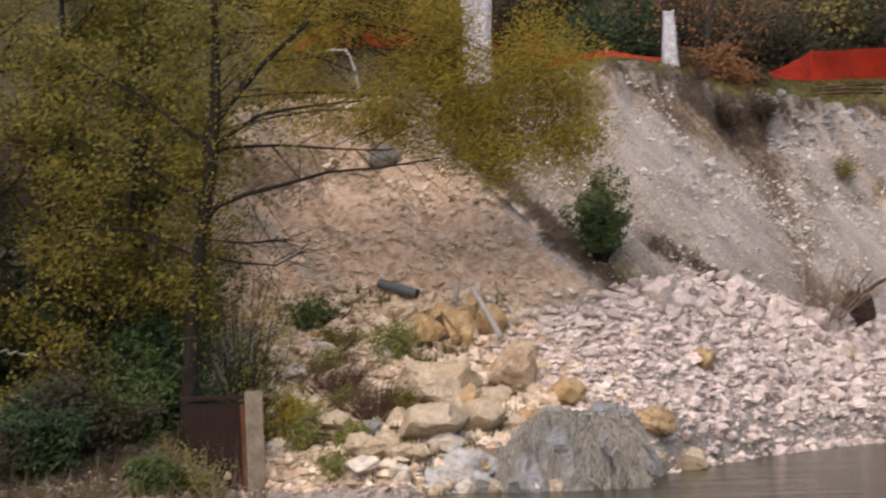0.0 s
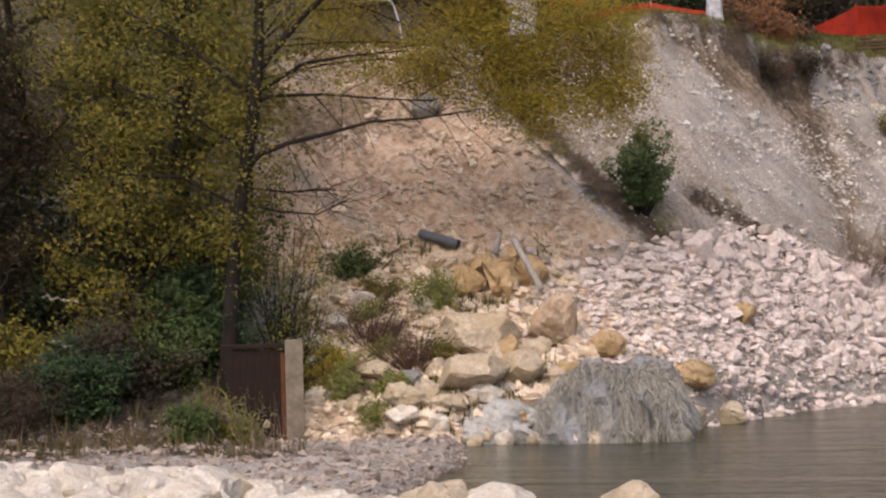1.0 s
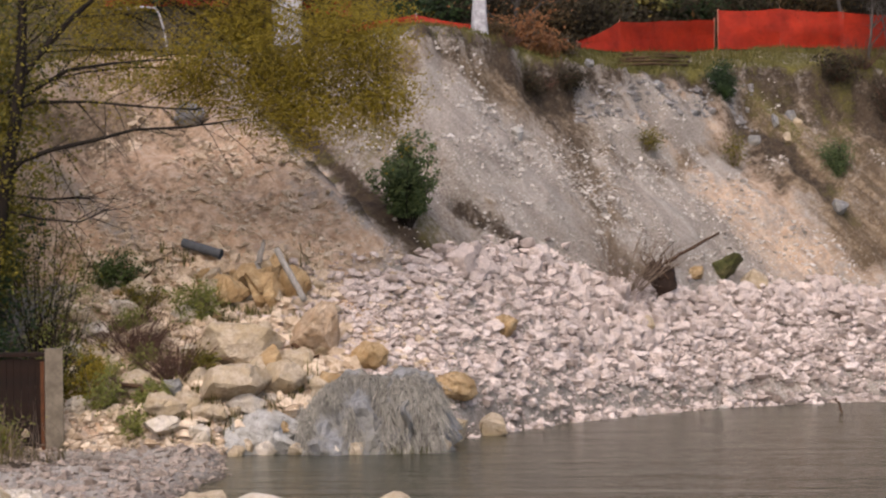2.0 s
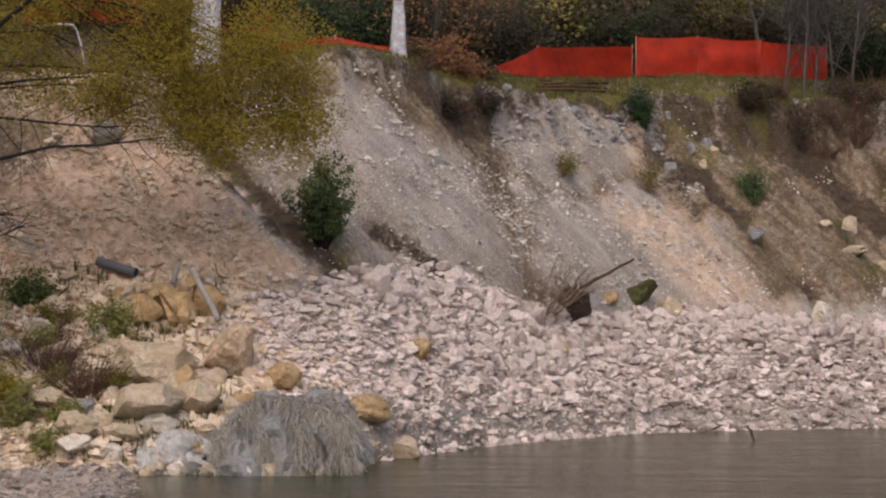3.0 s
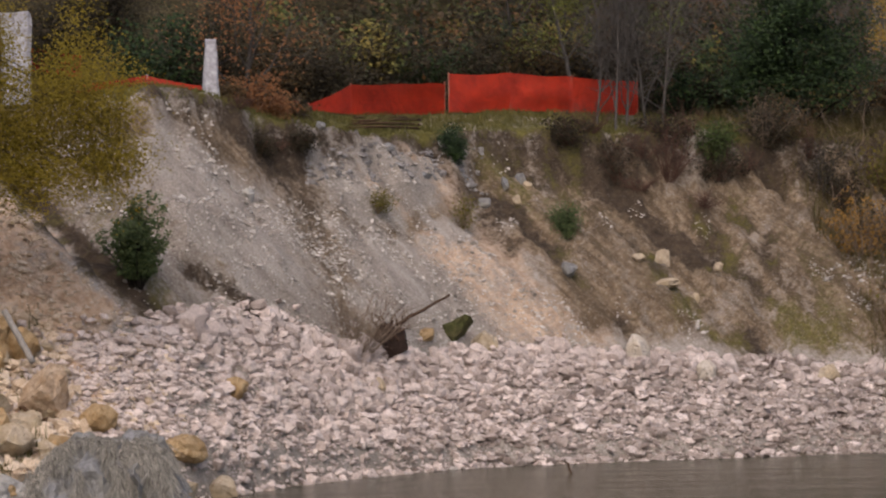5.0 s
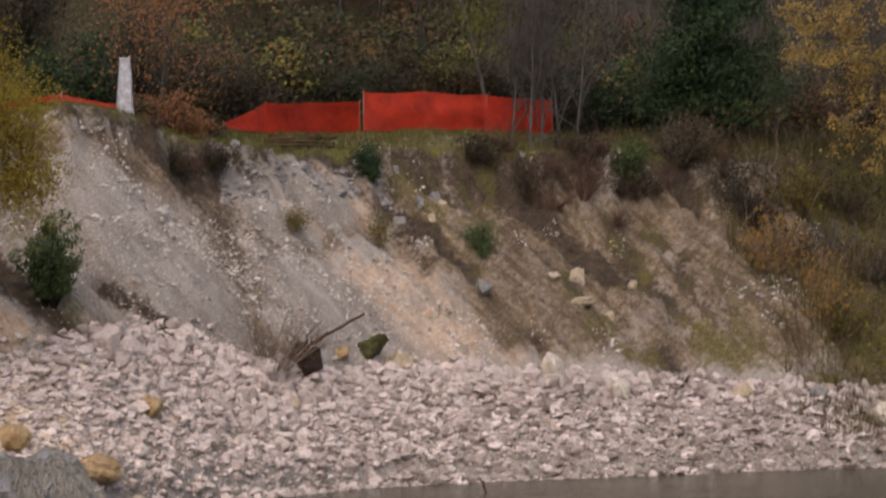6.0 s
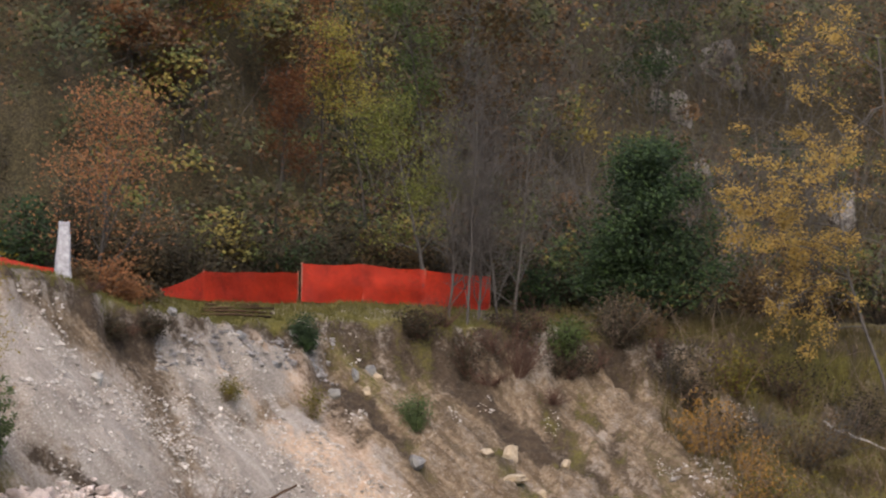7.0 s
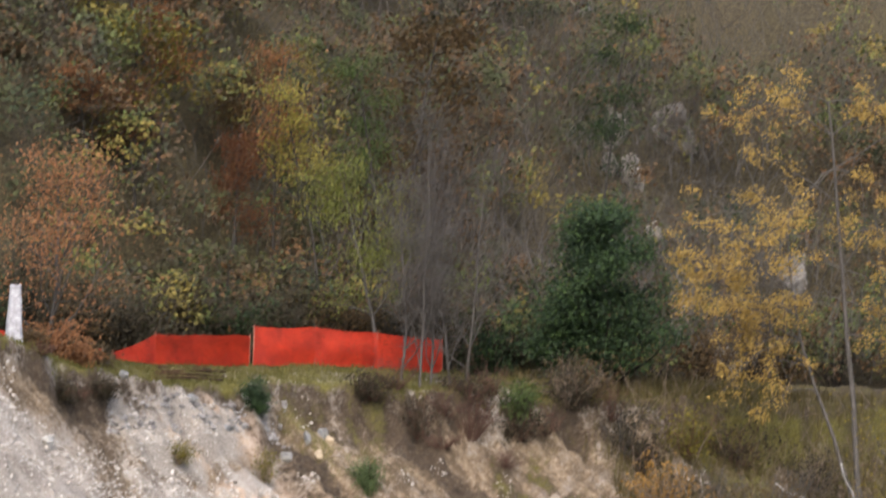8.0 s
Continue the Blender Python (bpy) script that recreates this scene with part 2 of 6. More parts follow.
def leaf_material(name, *tones):
    """Leaves, each with a tone of its own, let some light through."""
    s = Shader(name, 0.6)
    r = s.chance("island")
    stops = [(k / max(1, len(tones) - 1), t) for k, t in enumerate(tones)]
    patch = s.noise(0.9, 3)
    col = s.ramp(s.calc("ADD", s.calc("MULTIPLY", r, 0.55), s.calc("MULTIPLY", patch, 0.5)), *stops)
    s.done(col)
    t = s.tree.nodes.new("ShaderNodeBsdfTranslucent")
    m = s.tree.nodes.new("ShaderNodeMixShader")
    m.inputs[0].default_value = 0.3
    s.put(t.inputs[0], col)
    s.put(m.inputs[1], s.bsdf.outputs[0])
    s.put(m.inputs[2], t.outputs[0])
    s.put(s.tree.nodes["Material Output"].inputs[0], m.outputs[0])
    return s.mat


def bark_material(name, light, deep, scale=9):
    s = Shader(name, 0.95)
    n = s.noise(scale, 5, 0.7, stretch=(1, 1, 0.25))
    s.bump(n, 0.8, 0.04)
    return s.done(s.ramp(n, (0.3, deep), (0.7, light)))


def plain_material(name, light, deep, rough=0.8, scale=6, metal=0.0, grain_bump=0.3):
    s = Shader(name, rough, metal)
    n, f = s.noise(scale, 5, 0.65), s.noise(scale * 7, 3)
    s.bump(s.calc("ADD", n, f), grain_bump, 0.01)
    return s.done(s.mix(s.ramp(f, (0.3, 0.4), (0.6, 0.0)), s.ramp(n, (0.3, deep), (0.7, light)), deep))


def water_material():
    s = Shader("murky_river_water", 0.17)
    s.bsdf.inputs["IOR"].default_value = 1.33
    s.bsdf.inputs["Specular IOR Level"].default_value = 0.5
    long_wave = s.noise(0.9, 4, 0.55, stretch=(0.10, 0.9, 1), distort=0.5)
    short = s.noise(4.0, 3, 0.5, stretch=(0.5, 1.3, 1))
    s.bump(s.calc("ADD", long_wave, s.calc("MULTIPLY", short, 0.35)), 0.75, 0.22)
    n = s.noise(0.25, 4)
    return s.done(s.ramp(n, (0.35, (0.040, 0.040, 0.026)), (0.65, (0.062, 0.058, 0.038))))


GROUND = ground_material()
WATER = water_material()
RUBBLE = stone_material("pinkish_limestone_rubble", (0.78, 0.675, 0.625), (0.60, 0.505, 0.46), (0.30, 0.24, 0.21))
RUBBLE_LOOSE = stone_material("pinkish_limestone_chips", (0.78, 0.675, 0.625), (0.60, 0.505, 0.46), (0.30, 0.24, 0.21), "island")
OCHRE_ROCK = boulder_material("ochre_stained_limestone", (0.58, 0.45, 0.28), (0.45, 0.315, 0.17), (0.17, 0.105, 0.05), (0.37, 0.235, 0.11))
CREAM_ROCK = boulder_material("cream_limestone", (0.62, 0.53, 0.42), (0.49, 0.40, 0.295), (0.23, 0.175, 0.12), (0.43, 0.335, 0.21))
WHITE_ROCK = boulder_material("pale_limestone", (0.76, 0.70, 0.62), (0.63, 0.565, 0.49), (0.33, 0.28, 0.23), (0.55, 0.47, 0.36))
PALE_GREY_ROCK = boulder_material("pale_grey_rock", (0.60, 0.59, 0.57), (0.46, 0.45, 0.43), (0.22, 0.21, 0.20), (0.38, 0.36, 0.32))
BROWN_ROCK = boulder_material("tan_and_brown_limestone", (0.64, 0.52, 0.40), (0.49, 0.365, 0.255), (0.20, 0.13, 0.08), (0.42, 0.28, 0.165))
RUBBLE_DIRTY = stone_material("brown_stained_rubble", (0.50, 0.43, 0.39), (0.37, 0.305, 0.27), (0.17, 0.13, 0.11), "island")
CLIFF = boulder_material("grey_cliff_rock", (0.40, 0.375, 0.35), (0.27, 0.25, 0.23), (0.10, 0.09, 0.08), (0.20, 0.17, 0.14))
GREY_ROCK = boulder_material("grey_weathered_rock", (0.36, 0.36, 0.37), (0.235, 0.237, 0.243), (0.095, 0.094, 0.093), (0.24, 0.225, 0.19))
BARK = bark_material("dark_bark", (0.020, 0.014, 0.010), (0.006, 0.0045, 0.0035))
GREY_BARK = bark_material("grey_bark", (0.115, 0.104, 0.095), (0.05, 0.044, 0.039))
DUSK_BARK = bark_material("dark_grey_bark", (0.075, 0.068, 0.06), (0.028, 0.024, 0.02))


# ---------------------------------------------------------------- mesh helpers
def mesh_of(name, verts, faces, material=None, smooth=False):
    """A mesh from arrays of points and of faces that all have as many corners."""
    verts, faces = np.asarray(verts, np.float32), np.asarray(faces, np.int32)
    me = bpy.data.meshes.new(name)
    me.vertices.add(len(verts))
    me.vertices.foreach_set("co", verts.ravel())
    n, k = faces.shape
    me.loops.add(n * k)
    me.loops.foreach_set("vertex_index", faces.ravel())
    me.polygons.add(n)
    me.polygons.foreach_set("loop_start", np.arange(0, n * k, k, dtype=np.int32))
    me.polygons.foreach_set("use_smooth", np.full(n, smooth))
    me.update(calc_edges=True)
    if material:
        me.materials.append(material)
    return me


def part(name, data, material, parent=None, label="", at=None):
    """Link a bmesh or mesh as one object, under its thing where one is given."""
    if isinstance(data, bmesh.types.BMesh):
        me = bpy.data.meshes.new(name)
        data.to_mesh(me)
        data.free()
        data = me
    if material and not data.materials:
        data.materials.append(material)
    ob = new(name, data)
    if parent:
        ob.parent = parent
    if at is not None:
        ob.matrix_basis = at
    if label:
        ob["label"] = label
    return ob


def thing(name, label, category, at=None, group="", kind=""):
    ob = new(name)
    ob.empty_display_size = 0.2
    if at is not None:
        ob.matrix_basis = at
    return tagged(ob, label, category, group, kind)


# ---------------------------------------------------------------- ground: one sheet to the horizon
def stops(*spans):
    """Coordinates from spans of (start, end, count)."""
    out = [np.linspace(a, b, n, endpoint=False) for a, b, n in spans]
    return np.append(np.concatenate(out), spans[-1][1])


def build_ground():
    xs = stops((-1600, -200, 10), (-200, -40, 16), (-40, -20, 40), (-20, 36, 270), (38, 70, 40), (70, 220, 16), (220, 1600, 10))
    ys = stops((-1600, -100, 10), (-100, 0, 10), (0, 46, 46), (46, 66, 70), (66, 114, 280), (114, 116, 6), (116, 215, 90), (215, 400, 12), (400, 1900, 10))
    gx, gy = np.meshgrid(xs, ys)
    z, talus, face, over, rise, bar, w, b = land(gx, gy)
    nx, ny = len(xs), len(ys)
    idx = np.arange(nx * ny).reshape(ny, nx)
    quads = np.stack([idx[:-1, :-1], idx[:-1, 1:], idx[1:, 1:], idx[1:, :-1]], -1).reshape(-1, 4)
    me = mesh_of("ground", np.stack([gx, gy, z], -1).reshape(-1, 3), quads, GROUND, True)
    n1, n2 = fbm(gx * 0.5, gy * 0.5, 41, 4), fbm(gx * 1.7, gy * 1.7, 43, 3)
    bent = w + 0.5 * fbm(gx * 0.5, gy * 0.5, 15, 2)
    streak = fbm(bent * 0.9, z * 0.24, 47, 4)
    bank = ease(0.0, 0.05, b)
    slide = fbm((gx + 1.35 * z) * 0.6, z * 0.14, 57, 4)
    rill = fbm((gx + 1.35 * z) * 0.9, z * 0.16, 58, 4)
    clay = gx + 1.12 * z - 2.85
    # ochre clay: the spur before the gully, peach patches low down further along
    left = 1 - ease(-0.6, 0.3, clay + 0.3 * n2)
    gully = bank * (1 - left) * (1 - ease(2.6, 3.4, w + 0.4 * n2))
    ochre = bank * left * np.clip(0.85 + 0.3 * n1 + 0.45 * slide, 0.3, 1)
    low = 1 - ease(0.35, 0.75, b)
    ochre = np.maximum(ochre, bank * ease(9.4, 11.8, w + 0.5 * n1) * (1 - ease(15.5, 17, w)) * np.clip(0.08 + 0.45 * streak + 0.42 * low + 0.3 * n2, 0, 0.58))
    ochre = np.maximum(ochre, (1 - ease(-4.5, -2.5, gx + 0.9 * n1)) * ease(-13, -11, gx) * talus * np.clip(0.75 + 0.4 * n2, 0, 1))
    # turf on the terrace and over its lip, moss on the further bank
    turf = ease(-0.25, 0.2, over + 0.2 * n2) * np.clip(0.75 + 0.45 * n1 + 0.3 * n2, 0, 1)
    moss = ease(15.0, 17.5, w + 1.2 * n1) * np.clip(0.05 + 0.8 * streak + 0.4 * n1 + 0.5 * n2, 0, 0.62)
    turf = np.maximum(turf, face * moss)
    turf = np.maximum(turf, 0.62 * face * np.exp(-((w - 16.8 + 0.6 * n1) / 1.5) ** 2) * ease(0.55, 0.75, b) * np.clip(0.8 + n2, 0, 1))
    turf = np.maximum(turf, 0.5 * gully * np.clip(0.45 + 0.6 * n1 + 0.7 * n2, 0, 1))
    turf = np.maximum(turf, ease(23, 25.5, gx + n1) * ease(90, 95, gy) * np.clip(0.55 + 0.5 * n1, 0, 1))
    # olive bands of the clay slope's shadow streaks, painted as a turf tone
    turf = np.maximum(turf, 0.32 * face * left * ease(0.25, 0.65, rill + 0.25 * n1))
    # earthy runnel between the two fans of scree, brown soil under the rock ledge
    runnel = gx + 0.41 * z
    tan = 0.85 * face * np.exp(-((runnel - 5.85 + 0.3 * n1) / (0.65 + 0.5 * b)) ** 2) * np.clip(0.8 + 0.6 * n2 + 0.5 * streak, 0, 1)
    tan = np.maximum(tan, 0.8 * face * ease(2.8, 3.6, w) * (1 - ease(8.5, 9.5, w)) * ease(0.70, 0.92, b + 0.10 * n1 + 0.06 * streak))
    tan = np.maximum(tan, 0.75 * gully * np.clip(0.75 + 0.5 * n1, 0, 1))
    under = ease(2.9, 3.8, gx) * (1 - ease(8.2, 10.0, gx)) * np.exp(-((b - 0.70 + 0.03 * n1) / 0.06) ** 2)
    tan = np.maximum(tan, 0.85 * under * np.clip(0.7 + 0.7 * n2, 0, 1))
    tan = np.maximum(tan, face * ease(12.2, 15.0, w + 0.6 * n1) * np.clip(0.88 + 0.35 * n2, 0, 1))
    tan = np.maximum(tan, 0.8 * left * face * ease(0.48, 0.8, b + 0.12 * slide) * np.clip(0.85 + 0.5 * n1, 0, 1))
    ledge = ease(2.9, 3.6, gx) * (1 - ease(7.8, 9.0, gx)) * ease(0.80, 0.84, b + 0.02 * n2) * (over < 0)
    tan = tan * (1 - ledge)
    # dark mask: bare soil in tongues under the lip, darker patches between the ridges
    tongue = fbm(w * 0.8, z * 0.08, 49, 3)
    start = 0.93 - 0.08 * np.exp(-((gx - 1.6) / 1.3) ** 2) - 0.05 * ease(14, 16, w) + 0.06 * tongue + 0.05 * fbm(w * 2.6, z * 0.15, 53, 3)
    dark = 0.9 * ease(-0.03, 0.07, b - start) * (over <= 0.1) * np.clip(0.85 + 0.4 * n2, 0, 1) * ease(-6.0, -3.5, gx)
    foot = ease(0.0, 0.02, b)
    # diagonal shadow under the scree's edge, painted on the ground
    dark = np.maximum(dark, 0.95 * np.exp(-((z + 0.53 * gx - 5.5 + 0.08 * n2) / 0.30) ** 4) * ease(-1.9, -1.2, gx) * (1 - ease(0.7, 1.3, gx)) * (gy > 83))
    # brown gully floor with the gully's shadow painted in
    dark = np.maximum(dark, 1.1 * foot * np.exp(-((clay - 0.5 + 0.15 * n2) / (0.62 - 0.3 * b)) ** 4) * (1 - ease(0.75, 0.95, b)))
    dark = np.maximum(dark, (0.34 + 0.3 * ease(0.5, 0.8, b)) * face * np.exp(-((runnel - 5.9 + 0.2 * n1) / (0.45 + 0.45 * b)) ** 2) * np.clip(0.9 + 0.5 * n2, 0, 1))
    dark = np.maximum(dark, 0.97 * face * np.exp(-((w - 19.6 - 5 * np.maximum(0.8 - b, 0) + 0.4 * n1) / 0.95) ** 4) * ease(0.36, 0.5, b + 0.04 * n2))
    dark = np.maximum(dark, 0.85 * bank * np.exp(-((w - 16.2 + 0.4 * n1) / 0.7) ** 4) * (1 - ease(0.14, 0.22, b)) * np.clip(0.8 + n2, 0, 1))
    dark = np.maximum(dark, 0.85 * bank * np.exp(-((w - 20.6 + 0.4 * n1) / 0.6) ** 4) * (1 - ease(0.12, 0.2, b)))
    # dark brown streaks, the right bank's deep shadows painted in with them
    dark = np.maximum(dark, 0.85 * face * ease(0.10, 0.5, streak + 0.3 * n2) * ease(12.5, 15, w) * ease(0.1, 0.4, b))
    # brown shadow streaks down the clay, put into its colour
    dark = np.maximum(dark, 0.30 * face * left * ease(0.2, 0.55, slide + 0.2 * n2))
    # shade below the riverside wood, painted onto the shore ground
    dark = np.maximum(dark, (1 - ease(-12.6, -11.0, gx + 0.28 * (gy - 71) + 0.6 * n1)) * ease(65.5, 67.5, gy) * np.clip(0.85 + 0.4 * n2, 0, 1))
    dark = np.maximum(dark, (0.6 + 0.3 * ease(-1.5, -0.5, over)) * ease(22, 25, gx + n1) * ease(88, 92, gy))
    # ground between the rubble stones a little darker
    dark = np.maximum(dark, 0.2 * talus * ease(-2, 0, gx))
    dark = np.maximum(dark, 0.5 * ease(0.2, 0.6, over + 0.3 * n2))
    # dark soil below the evergreen, with the tree's shade painted over the terrace
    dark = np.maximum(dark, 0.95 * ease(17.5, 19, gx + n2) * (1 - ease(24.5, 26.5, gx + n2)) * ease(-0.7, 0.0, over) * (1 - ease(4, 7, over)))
    bare = face * (np.exp(-((w - 25.6 + 0.4 * n1) / 1.4) ** 4) + np.exp(-((w - 17.4 + 0.4 * n1) / 0.7) ** 4))
    dark, turf = dark * (1 - 0.6 * bare * (b < 0.85)), turf * (1 - 0.55 * bare)
    # turf toned down so that the painted shade shows
    turf = turf * (1 - 0.5 * ease(16, 19, gx) * (over > -0.5))
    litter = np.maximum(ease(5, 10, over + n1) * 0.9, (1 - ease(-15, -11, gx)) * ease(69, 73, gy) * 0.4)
    pale = np.clip(bank * (1 - 0.55 * left) + talus + (z < 1.5) * 1.0, 0, 1) * (over <= 0)
    pale = pale * (1 - 0.85 * np.clip(dark, 0, 1)) * (1 - 0.4 * turf)
    wet = 1 - ease(0.0, 0.22, z + 0.05 * n2)
    # soil's third channel holds dark soil and painted shade together
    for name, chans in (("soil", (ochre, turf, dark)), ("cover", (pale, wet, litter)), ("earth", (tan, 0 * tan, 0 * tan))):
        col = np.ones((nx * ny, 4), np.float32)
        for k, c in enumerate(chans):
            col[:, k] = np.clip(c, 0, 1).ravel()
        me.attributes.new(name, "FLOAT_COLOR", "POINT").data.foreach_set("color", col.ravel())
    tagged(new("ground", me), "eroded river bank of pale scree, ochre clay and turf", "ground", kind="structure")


build_ground()
bm = bmesh.new()
bmesh.ops.create_grid(bm, x_segments=8, y_segments=8, size=0.5)
bmesh.ops.scale(bm, vec=(900, 62, 1), verts=bm.verts)
bmesh.ops.translate(bm, vec=(0, 66, 0), verts=bm.verts)
tagged(part("water", bm, WATER), "murky brown-green river water with slow ripples", "water", kind="structure")


# ---------------------------------------------------------------- trees and shrubs
def tubes(paths, sides=5):
    """Points and quads of tapered tubes along paths of (x, y, z, radius)."""
    groups = {}
    for p in paths:
        groups.setdefault(len(p), []).append(p)
    verts, quads, base = [], [], 0
    ring = np.arange(sides) * 2 * math.pi / sides
    for n, many in groups.items():
        p = np.asarray(many, float)
        d = np.gradient(p[..., :3], axis=1)
        d /= np.linalg.norm(d, axis=-1, keepdims=True) + 1e-9
        side = np.cross(d, (0.31, 0.22, 0.92))
        bad = np.linalg.norm(side, axis=-1) < 0.05
        side[bad] = np.cross(d[bad], (1, 0, 0))
        side /= np.linalg.norm(side, axis=-1, keepdims=True) + 1e-9
        up = np.cross(d, side)
        c, s = np.cos(ring)[:, None], np.sin(ring)[:, None]
        v = p[:, :, None, :3] + p[:, :, None, 3:] * (c * side[:, :, None] + s * up[:, :, None])
        verts.append(v.reshape(-1, 3))
        i = np.arange((n - 1) * sides).reshape(n - 1, sides)
        j = np.roll(i, -1, axis=1)
        one = np.stack([i, j, j + sides, i + sides], -1).reshape(-1, 4)
        quads.append((one[None] + (np.arange(len(p)) * n * sides)[:, None, None]).reshape(-1, 4) + base)
        base += len(p) * n * sides
    return np.concatenate(verts), np.concatenate(quads)


def limb(rng, start, way, length, r0, r1, bends=0.25, n=7, lift=0.0):
    """A crooked tapering limb; gives its path."""
    p, d, out = np.array(start, float), np.array(way, float), []
    d /= np.linalg.norm(d)
    for k in range(n):
        f = k / (n - 1)
        out.append((*p, r0 + (r1 - r0) * f))
        d = d + rng.normal(0, bends, 3) * 0.5 + np.array((0, 0, lift * 0.3))
        d /= np.linalg.norm(d)
        p = p + d * length / (n - 1)
    return out


def skeleton_of(rng, height, girth, spread, first=0.3, limbs=14, twigs=6, lean=(0, 0), up=0.6, fine=0):
    """Paths of a tree, thick ones first, and the tips where leaves sit."""
    trunk = limb(rng, (0, 0, -0.3), (lean[0], lean[1], 1), height, girth, girth * 0.18, 0.10, 12)
    thick, thin, tips = [trunk], [], []
    for k in range(limbs):
        f = first + (1 - first) * (k + rng.random()) / limbs
        i = min(int(f * 11), 10)
        a = np.array(trunk[i])
        ang = rng.random() * 2 * math.pi
        reach = spread * (1.1 - 0.65 * f) * rng.uniform(0.7, 1.2)
        b = limb(rng, a[:3], (math.cos(ang), math.sin(ang), up * rng.uniform(0.5, 1.5)), reach, a[3] * 0.5, a[3] * 0.1, 0.3, 7, 0.25)
        thick.append(b)
        for j in range(twigs):
            c = np.array(b[rng.integers(2, 7)])
            d = rng.normal(0, 1, 3)
            d[2] = abs(d[2]) * 0.8
            t = limb(rng, c[:3], d, reach * rng.uniform(0.25, 0.5), c[3] * 0.5 + 0.004, 0.004, 0.35, 4, 0.2)
            thin.append(t)
            tips.extend((t[1][:3], t[2][:3], t[3][:3]))
            for q in range(fine):
                c2 = np.array(t[rng.integers(1, 4)])
                d2 = rng.normal(0, 1, 3) + (0, 0, 0.6)
                thin.append(limb(rng, c2[:3], d2, reach * rng.uniform(0.12, 0.3), 0.007, 0.003, 0.3, 4, 0.2))
        tips.extend((b[4][:3], b[5][:3], b[6][:3]))
    tips.append(trunk[-1][:3])
    return thick, thin, np.array(tips)


def leaf_cloud(rng, tips, per_tip, size, clump, droop=0.0):
    """Folded leaves in loose clumps round the tips: points and triangles (two a leaf)."""
    n = len(tips) * per_tip
    c = np.repeat(tips, per_tip, axis=0) + rng.normal(0, clump, (n, 3)) * (1, 1, 0.7)
    c[:, 2] -= droop * rng.random(n)
    up = np.array((0, -0.72, 0.69))                     # leaves turn their faces to the light
    a = rng.normal(0, 1, (n, 3))
    a -= 0.6 * (a @ up)[:, None] * up
    a /= np.linalg.norm(a, axis=1, keepdims=True)
    b = np.cross(a, rng.normal(0, 0.7, (n, 3)) + up)
    b /= np.linalg.norm(b, axis=1, keepdims=True)
    s = (size * rng.uniform(0.6, 1.3, n))[:, None]
    nrm = np.cross(a, b)
    pts = np.stack([c - a * s, c + b * s * 0.55 + nrm * s * 0.2, c + a * s, c - b * s * 0.55 + nrm * s * 0.2], 1).reshape(-1, 3)
    i = np.arange(n)[:, None] * 4
    tri = np.concatenate([i + np.array([[0, 1, 2]]), i + np.array([[0, 2, 3]])], 1).reshape(-1, 3)
    return pts, tri


def tree(name, label, seed, height, girth, spread, leaf, per_tip=10, size=0.09, clump=0.3, bark=None, at=None, category="tree",
         group="", **shape):
    rng = np.random.default_rng(seed)
    thick, thin, tips = skeleton_of(rng, height, girth, spread, **shape)
    ob = thing(name, label, category, at, group)
    v, q = tubes(thick, 6)
    part("trunk", mesh_of("trunk", v, q, bark or BARK, True), None, ob)
    v, q = tubes(thin, 3)
    tagged(part("brushwood", mesh_of("brushwood", v, q, bark or BARK, True), None, ob), kind="stuff")
    if leaf:
        v, t = leaf_cloud(rng, tips, per_tip, size, clump)
        tagged(part("crown", mesh_of("crown", v, t, leaf), None, ob), kind="stuff")
    return ob


OLIVE = leaf_material("olive_leaves", (0.020, 0.021, 0.004), (0.066, 0.062, 0.008), (0.135, 0.110, 0.012), (0.22, 0.160, 0.018))
YELLOW = leaf_material("yellow_leaves", (0.10, 0.076, 0.006), (0.155, 0.115, 0.008), (0.215, 0.158, 0.012), (0.19, 0.155, 0.018))
BRIGHT_YELLOW = leaf_material("bright_yellow_leaves", (0.10, 0.09, 0.018), (0.19, 0.16, 0.03), (0.29, 0.235, 0.042))
LIME = leaf_material("yellow_green_leaves", (0.07, 0.08, 0.02), (0.14, 0.15, 0.035), (0.22, 0.21, 0.05))
ORANGE = leaf_material("orange_leaves", (0.085, 0.044, 0.020), (0.185, 0.083, 0.034), (0.275, 0.122, 0.050), (0.20, 0.12, 0.055))
RED = leaf_material("red_leaves", (0.06, 0.027, 0.014), (0.12, 0.048, 0.022), (0.17, 0.085, 0.034))
RUST = leaf_material("rusty_brown_leaves", (0.028, 0.019, 0.011), (0.058, 0.040, 0.019), (0.10, 0.061, 0.023), (0.08, 0.06, 0.027))
GREEN = leaf_material("green_leaves", (0.02, 0.035, 0.010), (0.05, 0.075, 0.018), (0.09, 0.12, 0.03))
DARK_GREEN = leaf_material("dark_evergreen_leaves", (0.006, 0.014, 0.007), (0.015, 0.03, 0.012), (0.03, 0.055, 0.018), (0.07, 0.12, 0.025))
# brown leaves, darkened further to hold the shade inside the woods
BROWN_WITH_SHADE = leaf_material("brown_leaves_with_shade", (0.012, 0.010, 0.006), (0.03, 0.024, 0.012), (0.055, 0.04, 0.018))
GOLD = leaf_material("golden_leaves", (0.12, 0.08, 0.022), (0.24, 0.155, 0.038), (0.37, 0.24, 0.062), (0.26, 0.22, 0.075))


def stand(x, y, turn=0, scale=1.0):
    """A pose on the ground."""
    return pose(x, y, ground_z(x, y), 0, 0, turn) @ Matrix.Scale(scale, 4)


